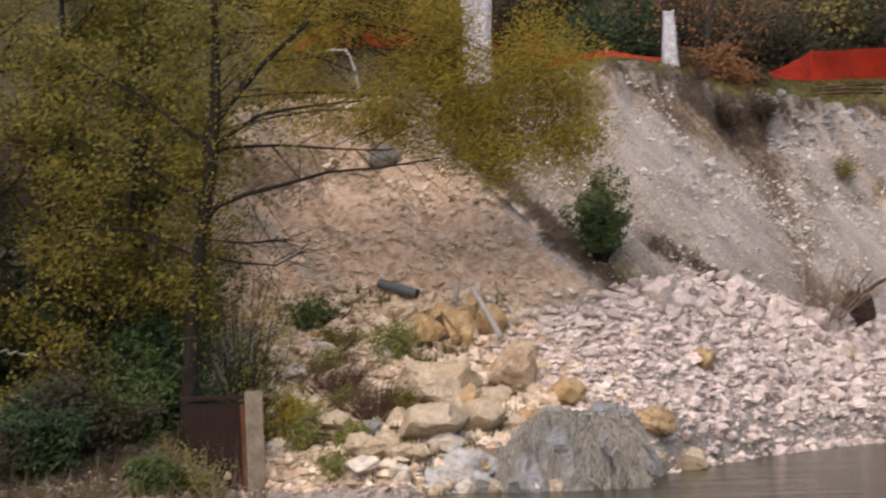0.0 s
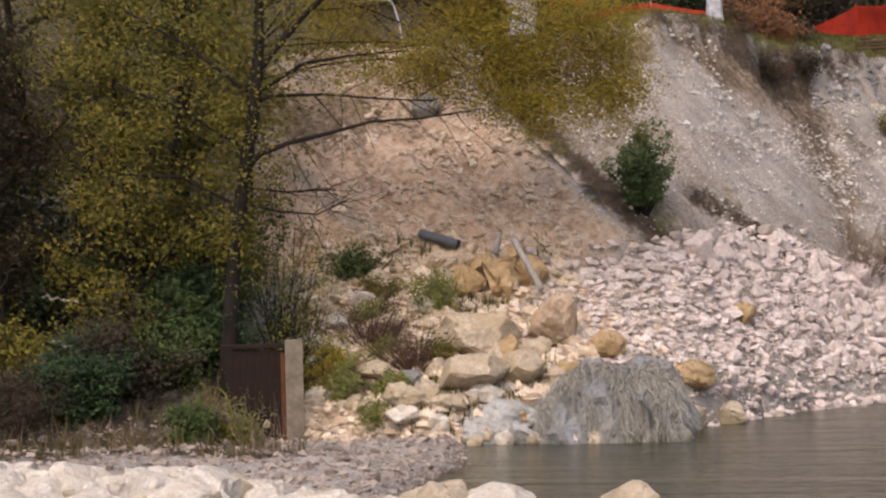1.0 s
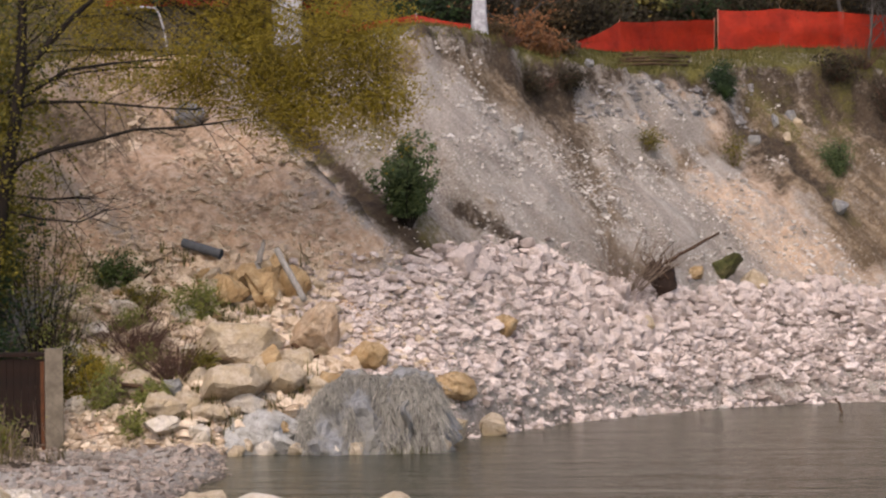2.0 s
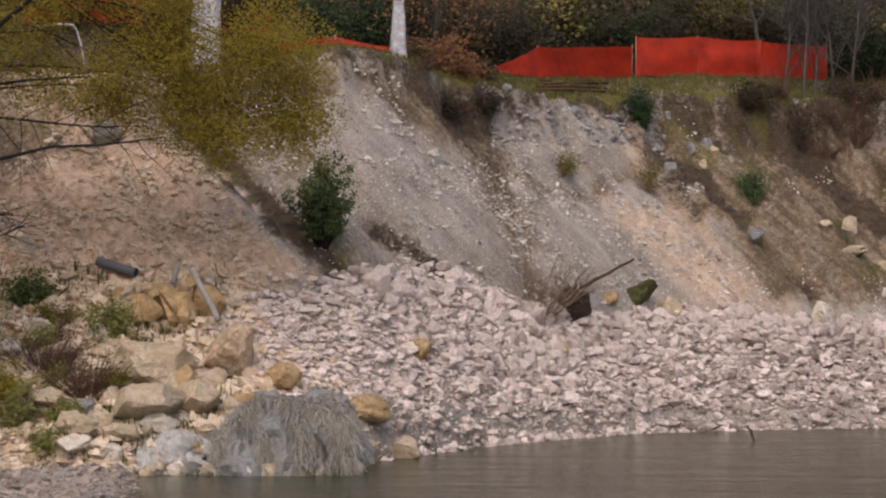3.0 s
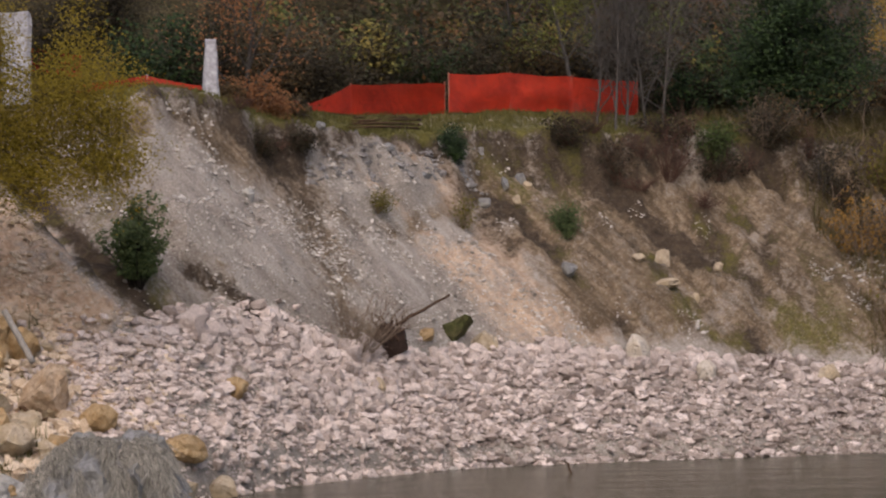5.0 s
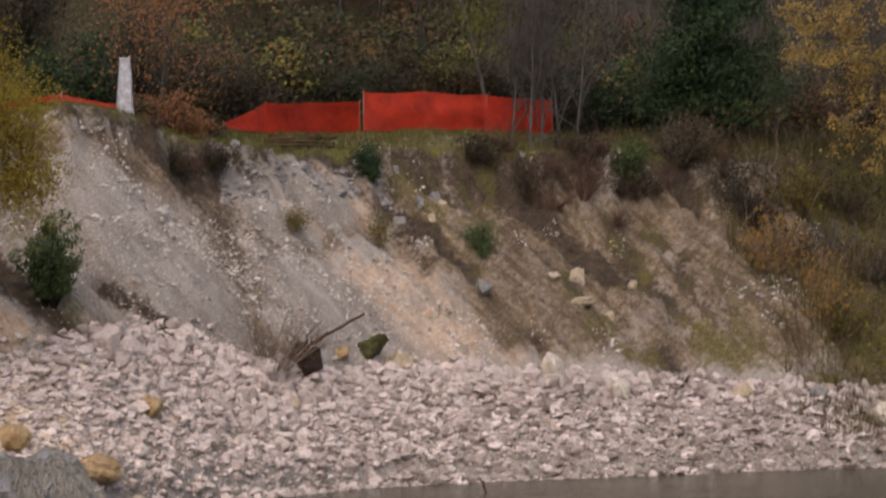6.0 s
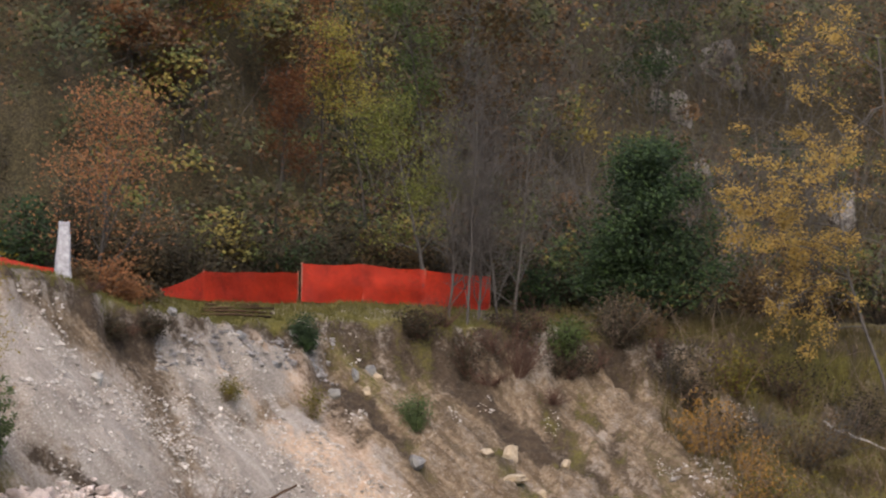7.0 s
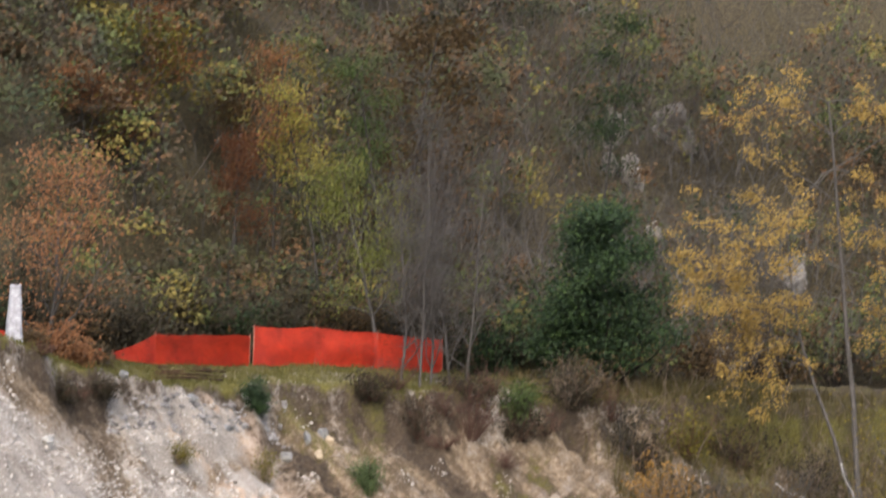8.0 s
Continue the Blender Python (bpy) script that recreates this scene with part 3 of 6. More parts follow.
def hillside():
    """Mixed autumn wood up the slope behind the terrace: a few trees built, then repeated."""
    rng = np.random.default_rng(5)
    kinds = [("olive-brown leafy tree", OLIVE, 12), ("rust-brown autumn tree", RUST, 12), ("orange autumn tree", ORANGE, 10),
             ("green leafy tree", GREEN, 11), ("dull green and olive tree", OLIVE, 10), ("brown autumn tree", RUST, 10),
             ("bare grey tree", None, 11), ("red-leaved autumn tree", RED, 8)]
    share = [0.26, 0.20, 0.03, 0.16, 0.14, 0.10, 0.10, 0.01]
    protos = []
    for k, (label, leaf, h) in enumerate(kinds):
        ob = tree("tree", label + " on the wooded hillside", 50 + k, h, 0.15, 3.8, leaf, per_tip=13, size=0.11, clump=0.50,
                  limbs=16, twigs=5, first=0.08, at=stand(-60 - 4 * k, 140), group="hillside wood", bark=GREY_BARK if k == 6 else DUSK_BARK)
        protos.append(ob)
    for row, y in enumerate((118, 126)):
        for x in np.arange(-0.27 * y, 0.36 * y, 4.1):
            px, py = x + rng.normal(0, 1.0), y + rng.normal(0, 1.4) + 4 * (x > 6) * (row < 2)
            if row < 2 and (px > 17 or rng.random() < 0.25):
                continue
            ob = protos[rng.choice(8, p=share)]
            if 0.19 < px / py < 0.27:
                ob = protos[6] if rng.random() < 0.75 else protos[5]
            copy_thing(ob, stand(px, py, rng.random() * 360)).scale = (rng.uniform(0.75, 1.15),) * 3


hillside()


def wood_material():
    """Leaves of a far mixed wood: one hue to a tree-sized patch, a tone to each leaf."""
    s = Shader("mixed_autumn_leaves", 0.7)
    hue = s.noise(0.22, 2, 0.5, distort=0.4)
    r = s.chance("island")
    col = s.ramp(hue, (0.34, (0.022, 0.032, 0.014)), (0.41, (0.062, 0.066, 0.022)), (0.455, (0.052, 0.044, 0.027)), (0.50, (0.135, 0.070, 0.026)), (0.535, (0.040, 0.037, 0.028)),
                 (0.59, (0.072, 0.092, 0.024)), (0.66, (0.175, 0.135, 0.032)))
    col = s.mix(1.0, col, s.ramp(r, (0.0, 0.55), (1.0, 1.15)), "MULTIPLY")
    return s.done(col)


def far_wood():
    """The crowns and the grey twigs that fill the wood between its single trees."""
    rng = np.random.default_rng(77)
    n = 1150
    y = rng.uniform(110, 141, n)
    s = rng.uniform(-0.27, 0.37, n)
    x = s * y
    z, talus, face, over, rise, bar, w, b = land(x, y)
    thin = (s > 0.175) & (s < 0.27)
    keep = (over > 10) & (rng.random(n) < np.where(thin, 0.6, 1.0))
    tips = []
    for cx, cy, cz, up in np.stack([x, y, z, rise], -1)[keep]:
        r = rng.uniform(1.2, 2.5)
        h = rng.uniform(0.5, 1.0) * min(2.5 + 0.5 * up, 6.5)
        m = int(11 * r)
        d = rng.normal(0, 1, (m, 3))
        d /= np.linalg.norm(d, axis=1, keepdims=True)
        d[:, 2] = np.abs(d[:, 2]) * 1.1 - 0.35
        tips.append(np.array((cx, cy, cz + h)) + d * r * rng.uniform(0.55, 1.0, (m, 1)))
    pts, tri = leaf_cloud(rng, np.concatenate(tips), 11, 0.125, 0.34)
    tagged(part("far_wood", mesh_of("far_wood", pts, tri, wood_material()), None), "dense mixed autumn leaves of the hillside wood", "wood", kind="stuff")
    m = 4200
    py = rng.uniform(117, 140, m)
    px = py * np.where(np.arange(m) % 2, rng.uniform(-0.05, 0.34, m), rng.uniform(0.10, 0.27, m))
    g = land(px, py)[0]
    paths = [limb(rng, (px[k], py[k], g[k] + rng.uniform(0.2, 6.5)), rng.normal(0, 0.5, 3) + (0, 0, 0.9), rng.uniform(1.2, 3.4), 0.022, 0.008, 0.2, 4) for k in range(m)]
    v, q = tubes(paths, 3)
    tagged(part("far_brushwood", mesh_of("far_brushwood", v, q, GREY_BARK, True), None), "bare grey twigs throughout the hillside wood", "wood", kind="stuff")


far_wood()

# trees of their own on the terrace and the lip of the bank
tree("maple_tree", "thin crooked tree with sparse salmon-orange leaves behind the bank", 101, 6.4, 0.09, 4.3, ORANGE, per_tip=10, size=0.065,
     clump=0.42, bark=GREY_BARK, at=stand(0.6, 97.6, 20), limbs=18, twigs=6, first=0.12, up=0.9)
tree("birch_tree", "slender tree with yellow-green leaves behind the orange fence", 102, 8.6, 0.10, 3.2, LIME, per_tip=16, size=0.07,
     clump=0.40, bark=GREY_BARK, at=stand(13.6, 111, 80), limbs=18, twigs=6, first=0.25, up=0.7)
for k, (x, y, h, lean) in enumerate(((14.6, 106.2, 11.0, 0.03), (15.1, 106.8, 10.0, 0.12), (15.9, 106.6, 8.6, 0.2), (14.0, 106.9, 8.2, -0.1), (16.6, 107.4, 9.0, 0.1))):
    tree("bare_tree", "leafless grey tree with fine twigs on the bank's lip", 110 + k, h, 0.06, 3.4, None, bark=GREY_BARK,
         at=stand(x, y, 70 * k), limbs=22, twigs=9, first=0.12, up=1.1, lean=(lean, 0), fine=5, group="bare trees on the lip")
tree("evergreen_tree", "dense dark evergreen tree with a ragged pointed crown on the terrace", 127, 7.0, 0.2, 3.0, DARK_GREEN, per_tip=26, size=0.085, clump=0.38,
     at=stand(22.6, 111, 0), limbs=34, twigs=7, first=0.04, up=0.35)
tree("evergreen_tree", "low dark evergreen beside the taller one", 124, 3.0, 0.1, 1.6, DARK_GREEN, per_tip=22, size=0.085, clump=0.34,
     at=stand(21.2, 110.2, 0), limbs=18, twigs=6, first=0.04, up=0.35)
for k, (x, y, top, leaf, label) in enumerate((
        (12.0, 119.5, 25.6, BRIGHT_YELLOW, "small tree with bright yellow leaves on the hillside"), (4.2, 118.5, 24.4, RED, "small red-leaved tree on the hillside"),
        (7.7, 117.5, 22.8, RED, "low red-leaved tree on the hillside"), (5.1, 121.0, 28.6, ORANGE, "orange autumn tree high on the hillside"),
        (10.2, 120.5, 27.4, ORANGE, "small orange autumn tree on the hillside"), (2.0, 119.0, 25.0, ORANGE, "orange-brown autumn tree on the hillside"),
        (15.0, 120.5, 27.0, GREEN, "fresh green tree on the hillside"), (24.4, 122.0, 30.0, DARK_GREEN, "dark ivy-clad tree on the hillside"),
        (8.6, 122.0, 26.6, RUST, "brown autumn tree on the hillside"), (-1.0, 119.5, 26.5, RUST, "brown autumn tree at the end of the hillside"))):
    tree("autumn_tree" if leaf not in (GREEN, DARK_GREEN) else "green_tree", label, 140 + k, top - ground_z(x, y), 0.09, 2.2, leaf, per_tip=10, size=0.07, clump=0.36,
         bark=DUSK_BARK, at=stand(x, y, 67 * k), limbs=15, twigs=5, first=0.6, up=0.4)


def golden_tree():
    """A tall pale-barked tree whose long boughs hang to one side with clusters of golden leaves."""
    rng = np.random.default_rng(121)
    ob = thing("golden_tree", "tall pale-barked tree with hanging clusters of golden autumn leaves", "tree", stand(32.0, 106.5))
    trunk = limb(rng, (0, 0, -0.3), (-0.03, 0, 1), 17, 0.13, 0.04, 0.08, 14)
    second = limb(rng, (0.1, 0, -0.3), (-0.16, 0.1, 1), 13, 0.10, 0.03, 0.12, 14)
    for path in (trunk, second):
        v, q = tubes([path], 7)
        part("trunk", mesh_of("trunk", v, q, GREY_BARK, True), None, ob)
    tips = []
    for k in range(36):
        a = np.array((trunk, second)[k % 2][int(rng.integers(6, 14))])
        way = np.array((-1.0 if k % 4 else 0.7, rng.normal(0, 0.35), rng.uniform(-0.1, 0.9)))
        path = limb(rng, a[:3], way, rng.uniform(2.2, 5.8), 0.032, 0.008, 0.3, 9, -0.25)
        v, q = tubes([path], 5)
        bough, twigs = part("branch", mesh_of("branch", v, q, GREY_BARK, True), None, ob), []
        for j in range(9):
            c = np.array(path[int(rng.integers(3, 9))])
            tw = limb(rng, c[:3], rng.normal(0, 0.7, 3) + (-0.3, 0, -0.2), rng.uniform(0.4, 1.3), 0.01, 0.004, 0.3, 5, -0.1)
            twigs.append(tw)
            if rng.random() < 0.62:
                tips += [tw[3][:3], tw[4][:3]]
        v, q = tubes(twigs, 3)
        tagged(part("brushwood", mesh_of("brushwood", v, q, GREY_BARK, True), None, bough), kind="stuff")
    v, t = leaf_cloud(rng, np.array(tips), 26, 0.07, 0.22, 0.2)
    tagged(part("crown", mesh_of("crown", v, t, GOLD), None, ob), kind="stuff")


golden_tree()
tree("golden_tree", "slender tree with thin yellow-olive leaves over the scrub", 122, 12, 0.12, 3.4, YELLOW, per_tip=8, size=0.06, clump=0.4,
     bark=GREY_BARK, at=stand(33.6, 105, 40), limbs=22, twigs=6, first=0.15, up=0.6)

# the wood at the water's edge
def leaning_tree():
    """The dark tree whose long low branches reach out over the slope."""
    rng = np.random.default_rng(7)
    ob = thing("riverside_tree", "dark-trunked tree with long bare low branches and olive leaves", "tree", stand(-13.3, 72.3))
    trunk = [(0.05, 0, -0.3, 0.27), (0.10, 0, 1.0, 0.22), (0.2, 0, 2.2, 0.195), (0.32, 0, 3.6, 0.185), (0.54, 0, 5.0, 0.18), (0.70, 0, 6.0, 0.175),
             (0.92, 0, 7.2, 0.165), (1.06, 0, 8.4, 0.155), (1.12, 0.1, 10, 0.12), (1.15, 0.1, 12, 0.06)]
    v, q = tubes([trunk], 9)
    part("trunk", mesh_of("trunk", v, q, BARK, True), None, ob)
    arms = [[(0.62, 0, 5.35, .085), (1.1, -.1, 5.75, .07), (1.8, -.2, 6.0, .062), (3.0, -.3, 6.25, .052), (4.0, -.3, 6.5, .04), (5.3, -.3, 6.55, .03), (6.9, -.3, 6.75, .015)],
            [(0.75, 0, 7.0, .06), (1.4, .1, 7.25, .05), (2.8, .2, 7.25, .035), (4.2, .2, 7.1, .025), (5.6, .2, 7.0, .012)],
            [(0.75, 0, 7.2, .06), (1.5, -.1, 7.6, .055), (2.3, -.2, 8.05, .045), (3.4, -.2, 8.2, .035), (5.0, -.2, 8.3, .015)],
            [(0.7, 0, 7.4, .09), (1.5, 0, 8.4, .08), (2.4, 0, 9.4, .07), (3.6, 0, 10.4, .05)],
            [(0.5, 0, 4.9, .04), (1.7, 0.1, 4.75, .03), (3.0, 0.1, 4.8, .012)],
            [(0.5, 0, 4.5, .04), (1.5, 0.1, 4.25, .03), (2.5, 0.1, 4.15, .02), (3.3, 0.1, 4.5, .01)],
            [(0.5, 0, 6.0, .06), (-1.0, -.2, 7.0, .05), (-2.6, -.3, 7.6, .03)], [(0.6, 0, 7.5, .06), (-0.8, .2, 8.6, .05), (-2.5, .3, 9.6, .03)],
            [(0.3, 0, 4.5, .05), (-1.0, -.2, 5.2, .04), (-2.4, -.4, 5.3, .02)]]
    tips = []
    for k, a in enumerate(arms):
        a = [(x, y, z + 0.37, r) for x, y, z, r in a]
        v, q = tubes([a], 6)
        arm = part("branch", mesh_of("branch", v, q, BARK, True), None, ob)
        a, twigs = np.array(a), []
        for j in range(16 if k < 4 else 10):
            f = rng.uniform(0.3, 1) * (len(a) - 1)
            i = min(int(f), len(a) - 2)
            p = a[i] + (a[i + 1] - a[i]) * (f - i)
            way = (a[i + 1] - a[i])[:3] / np.linalg.norm((a[i + 1] - a[i])[:3]) + rng.normal(0, 0.55, 3) + (0, 0, -0.25)
            t = limb(rng, p[:3], way, rng.uniform(0.5, 2.6), 0.015, 0.004, 0.25, 6)
            twigs.append(t)
            if k > 5 or (k in (2, 3) and f > 2.5):
                tips += [t[3][:3], t[5][:3]]
        v, q = tubes(twigs, 3)
        tagged(part("brushwood", mesh_of("brushwood", v, q, BARK, True), None, arm), kind="stuff")
    for j in range(290):
        h = rng.uniform(6.6, 11.5) if j % 4 else rng.uniform(3.2, 6.6)
        tips.append((0.35 + 0.11 * max(h - 6, 0) + rng.normal(0, 0.5 if h < 7.5 else 0.85), rng.normal(0.35, 0.5), h))
    v, t = leaf_cloud(rng, np.array(tips), 34, 0.062, 0.30)
    tagged(part("crown", mesh_of("crown", v, t, OLIVE), None, ob), kind="stuff")


leaning_tree()
# the brown-leaved trees carry the wood's deep shade in their leaf colour
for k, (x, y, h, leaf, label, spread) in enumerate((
        (-16.1, 73.4, 10.5, OLIVE, "leafy olive-green tree crowding the river's edge", 2.8), (-20.0, 74.5, 11, BROWN_WITH_SHADE, "tree in the shady wood, its shade put into brown leaves", 3.4),
        (-15.2, 75.5, 11, OLIVE, "leafy olive tree with yellowing leaves", 3.2), (-22.5, 72.5, 10, BROWN_WITH_SHADE, "tree in the shady wood with shade-darkened brown leaves", 3.0), (-19.0, 71.8, 9.5, BROWN_WITH_SHADE, "tree added at the shady shore, shade put into its brown leaves", 2.6),
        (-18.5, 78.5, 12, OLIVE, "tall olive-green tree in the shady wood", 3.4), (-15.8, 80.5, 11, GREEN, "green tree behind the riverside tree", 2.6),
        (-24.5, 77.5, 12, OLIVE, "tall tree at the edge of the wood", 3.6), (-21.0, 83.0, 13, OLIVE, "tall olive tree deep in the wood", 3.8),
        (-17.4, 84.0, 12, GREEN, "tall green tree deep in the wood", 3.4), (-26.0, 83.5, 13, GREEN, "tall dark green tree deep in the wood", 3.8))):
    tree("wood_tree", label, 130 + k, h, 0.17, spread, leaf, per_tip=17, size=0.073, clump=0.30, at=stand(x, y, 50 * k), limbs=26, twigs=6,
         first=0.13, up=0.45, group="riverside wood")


def yellow_spray():
    """A light yellow crown that arches out over the head of the slope."""
    rng = np.random.default_rng(12)
    x0, y0 = -13.95, 79.5
    z0 = ground_z(x0, y0)
    ob = thing("yellow_tree", "tree with airy mustard-yellow leaves arching over the slope", "tree", pose(x0, y0, z0))
    trunk = limb(rng, (0, 0, -0.3), (0.05, -0.05, 1), 10.5, 0.15, 0.05, 0.06, 12)
    v, q = tubes([trunk], 7)
    part("trunk", mesh_of("trunk", v, q, BARK, True), None, ob)
    tips, twigs = [], []
    for k in range(122):
        px = rng.uniform(-11.6, -3.0) if k < 110 else rng.normal(-5.9, 0.7)
        lo, hi = np.interp(px, (-11.3, -9.1, -5.5, -2.8, -2.2), (10.6, 9.7, 8.6, 9.0, 9.6)), np.interp(px, (-11.3, -9.1, -5.5, -2.8, -2.2), (14.5, 14.5, 13.9, 11.2, 9.4))
        end = np.array((px - x0, rng.normal(-1.5, 0.9), rng.uniform(lo, hi if k < 110 else 11.6) - z0))
        top = end[2] + z0
        if (abs(px + 9.3) < 0.75 and 10.4 < top < 12.5) or (abs(px + 5.8) < 0.75 and top > 11.6):
            continue
        a = np.array(trunk[int(rng.integers(6, 12))])[:3]
        bow = [a + (end - a) * f + (0, 0, 1.1 * math.sin(math.pi * f) * min(1, px + 13) * 0.5) for f in np.linspace(0, 1, 8)]
        if k % 3 == 0:
            v, q = tubes([[(*p, 0.035 - 0.0035 * i) for i, p in enumerate(bow)]], 5)
            part("branch", mesh_of("branch", v, q, BARK, True), None, ob)
        for j in range(10):
            t = limb(rng, end + rng.normal(0, 0.3, 3), rng.normal(0, 1, 3) + (0.3, 0, -0.2), rng.uniform(0.4, 1.0), 0.007, 0.003, 0.3, 5)
            twigs.append(t)
            tips += [t[2][:3], t[4][:3]]
    v, q = tubes(twigs, 3)
    tagged(part("brushwood", mesh_of("brushwood", v, q, BARK, True), None, ob), kind="stuff")
    v, t = leaf_cloud(rng, np.array(tips), 34, 0.042, 0.30, 0.1)
    tagged(part("crown", mesh_of("crown", v, t, YELLOW), None, ob), kind="stuff")


yellow_spray()


# ---------------------------------------------------------------- rocks and rubble
def rock_shape(seed, points=14, size=(1, 1, 1)):
    """A broken stone: the hull of points about a ball. Points and triangles, 1 from middle to rim."""
    rng = np.random.default_rng(seed)
    p = rng.normal(0, 1, (points, 3))
    p = p / np.linalg.norm(p, axis=1, keepdims=True) * rng.uniform(0.82, 1.0, (points, 1))
    bm = bmesh.new()
    for q in p:
        bm.verts.new(q)
    got = bmesh.ops.convex_hull(bm, input=bm.verts)
    bmesh.ops.delete(bm, geom=[g for g in got["geom_interior"] if isinstance(g, bmesh.types.BMVert)], context="VERTS")
    bm.verts.index_update()
    v = np.array([q.co[:] for q in bm.verts]) * np.asarray(size)
    f = np.array([[q.index for q in t.verts] for t in bm.faces])
    bm.free()
    return v, f


def crag(seed, points=20, cuts=4, lump=0.06):
    """A larger rock: a hull whose facets are worn and pitted."""
    v, f = rock_shape(seed, points)
    bm = bmesh.new()
    made = [bm.verts.new(q) for q in v]
    for t in f:
        bm.faces.new([made[k] for k in t])
    bmesh.ops.subdivide_edges(bm, edges=bm.edges[:], cuts=cuts, use_grid_fill=True, smooth=0.0)
    bmesh.ops.triangulate(bm, faces=bm.faces[:])
    bm.verts.index_update()
    v = np.array([q.co[:] for q in bm.verts])
    f = np.array([[q.index for q in t.verts] for t in bm.faces])
    bm.free()
    g = fbm(v[:, 0] * 1.7 + seed + v[:, 2], v[:, 1] * 1.7 + v[:, 2] * 1.3, seed, 5)
    h = np.abs(fbm(v[:, 0] * 3.1 - v[:, 2] * 0.7 + seed, v[:, 2] * 3.4 + v[:, 1], seed + 5, 3))
    v = v * (1 + lump * g + -0.5 * lump * h)[:, None]
    rng = np.random.default_rng(seed + 9000)
    for k in range(9):
        n = rng.normal(0, 1, 3)
        n /= np.linalg.norm(n)
        past = np.maximum(v @ n - rng.uniform(0.52, 0.8), 0)
        v = v - n * (past * 0.93)[:, None]
    bed = fbm(v[:, 2] * 5.0 + 0.6 * v[:, 0] + seed, v[:, 0] * 0.7, seed + 2, 3)
    fine = fbm(v[:, 0] * 5 + seed, v[:, 1] * 5 + v[:, 2] * 4, seed + 3, 3)
    return v * (1 + 0.04 * bed + 0.032 * fine)[:, None], f


def boulder(name, label, x, y, wide, high, material, seed, deep=None, turn=0, sink=0.15, category="rock", group="", lean=0, points=20, lump=0.09):
    """A rock of that width and height, sunk a little into the ground."""
    v, f = crag(seed, points, 5 if wide > 1.2 else 3, lump)
    v = v / np.abs(v).max(axis=0)
    v = v * (wide / 2, (deep or wide * 0.8) / 2, high * (1 + sink) / 2)
    z = ground_z(x, y) + high * (1 - sink) / 2
    me = mesh_of(name, v, f, material, True)
    me.set_sharp_from_angle(angle=radians(19))
    ob = part(name, me, None, at=pose(x, y, max(z, high * 0.3), lean, lean * 0.6, turn))
    return tagged(ob, label, category, group)


def many_stones(name, material, spots, rng, points=12, kinds=16):
    """All stones of (x, y, z, radius) in one mesh."""
    shapes = [rock_shape(900 + k, points) for k in range(kinds)]
    vs, fs, base = [], [], 0
    for x, y, z, r in spots:
        v, f = shapes[rng.integers(kinds)]
        m = np.array(Euler(rng.uniform(0, 6.28, 3)).to_matrix())
        s = rng.uniform(0.65, 1.3, 3) * r
        vs.append((v * s) @ m.T * (1.2, 1, 0.8) + (x, y, z))
        fs.append(f + base)
        base += len(v)
    return mesh_of(name, np.concatenate(vs), np.concatenate(fs), material)


def rubble():
    rng = np.random.default_rng(21)
    n = 31000
    s = rng.uniform(-0.094, 0.30, n)
    a = rng.random(n)
    ys, yr = smooth_key(s, SHORE), smooth_key(s, TALUS_Y)
    y = ys - 0.4 + (yr + 0.5 - ys) * a
    x = s * y
    z, talus, face, over, rise, bar, w, b = land(x, y)
    r = 0.05 * (1 - rng.random(n)) ** -0.52
    r = np.clip(r, 0.05, 0.29)
    # finer towards the clay slope, coarser along the crest and far along
    r = r * np.interp(s, [-0.094, -0.04, 0.02, 0.3], [0.5, 0.66, 0.95, 0.95]) * (0.85 + 0.4 * a)
    keep = (b < 0.12) & (z > -0.25) & (rng.random(n) < np.interp(s, [-0.094, -0.06, 0.12, 0.25, 0.3], [0.35, 1, 1, 0.75, 0.4]))
    keep &= ~((x < -2.2) & (y < 75.6))
    spots = np.stack([x, y, z + r * 0.35, r], -1)[keep]
    order = np.argsort(-spots[:, 3] + 0.004 * spots[:, 1])
    pile = thing("rubble_slope", "slope of pinkish broken limestone rubble along the river", "rubble", pose(4.5, 84, 0.5))
    shapes = [mesh_of("stone", *rock_shape(700 + k, 22), RUBBLE) for k in range(12)]
    back = pile.matrix_basis.inverted()
    for i in order[:300]:
        px, py, pz, pr = spots[i]
        q = rng.uniform(0.8, 1.2, 3) * pr
        part("stone", shapes[rng.integers(12)], None, pile,
             at=back @ Matrix.Translation((px, py, pz)) @ Euler(rng.uniform(0, 6.28, 3)).to_matrix().to_4x4() @ Matrix.Diagonal((q[0] * 1.1, q[1], q[2] * 0.8, 1)))
    rest = spots[order[300:]]
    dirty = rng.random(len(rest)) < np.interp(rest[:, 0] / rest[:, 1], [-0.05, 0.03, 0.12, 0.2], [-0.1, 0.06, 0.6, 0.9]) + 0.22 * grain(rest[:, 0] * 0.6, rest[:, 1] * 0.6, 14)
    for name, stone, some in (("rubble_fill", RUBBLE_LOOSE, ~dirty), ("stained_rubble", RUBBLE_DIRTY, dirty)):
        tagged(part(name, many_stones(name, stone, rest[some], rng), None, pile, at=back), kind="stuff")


rubble()


def loose_stones(name, label, seed, n, box, size, material, test, lift=0.3):
    rng = np.random.default_rng(seed)
    x, y = rng.uniform(box[0], box[1], n), rng.uniform(box[2], box[3], n)
    data = land(x, y)
    r = np.clip(size * (1 - rng.random(n)) ** -0.4, 0, size * 4)
    keep = test(x, y, *data)
    spots = np.stack([x, y, data[0] + r * lift, r], -1)[keep]
    tagged(part(name, many_stones(name, material, spots, rng, 9), None), label, "stones", kind="stuff")


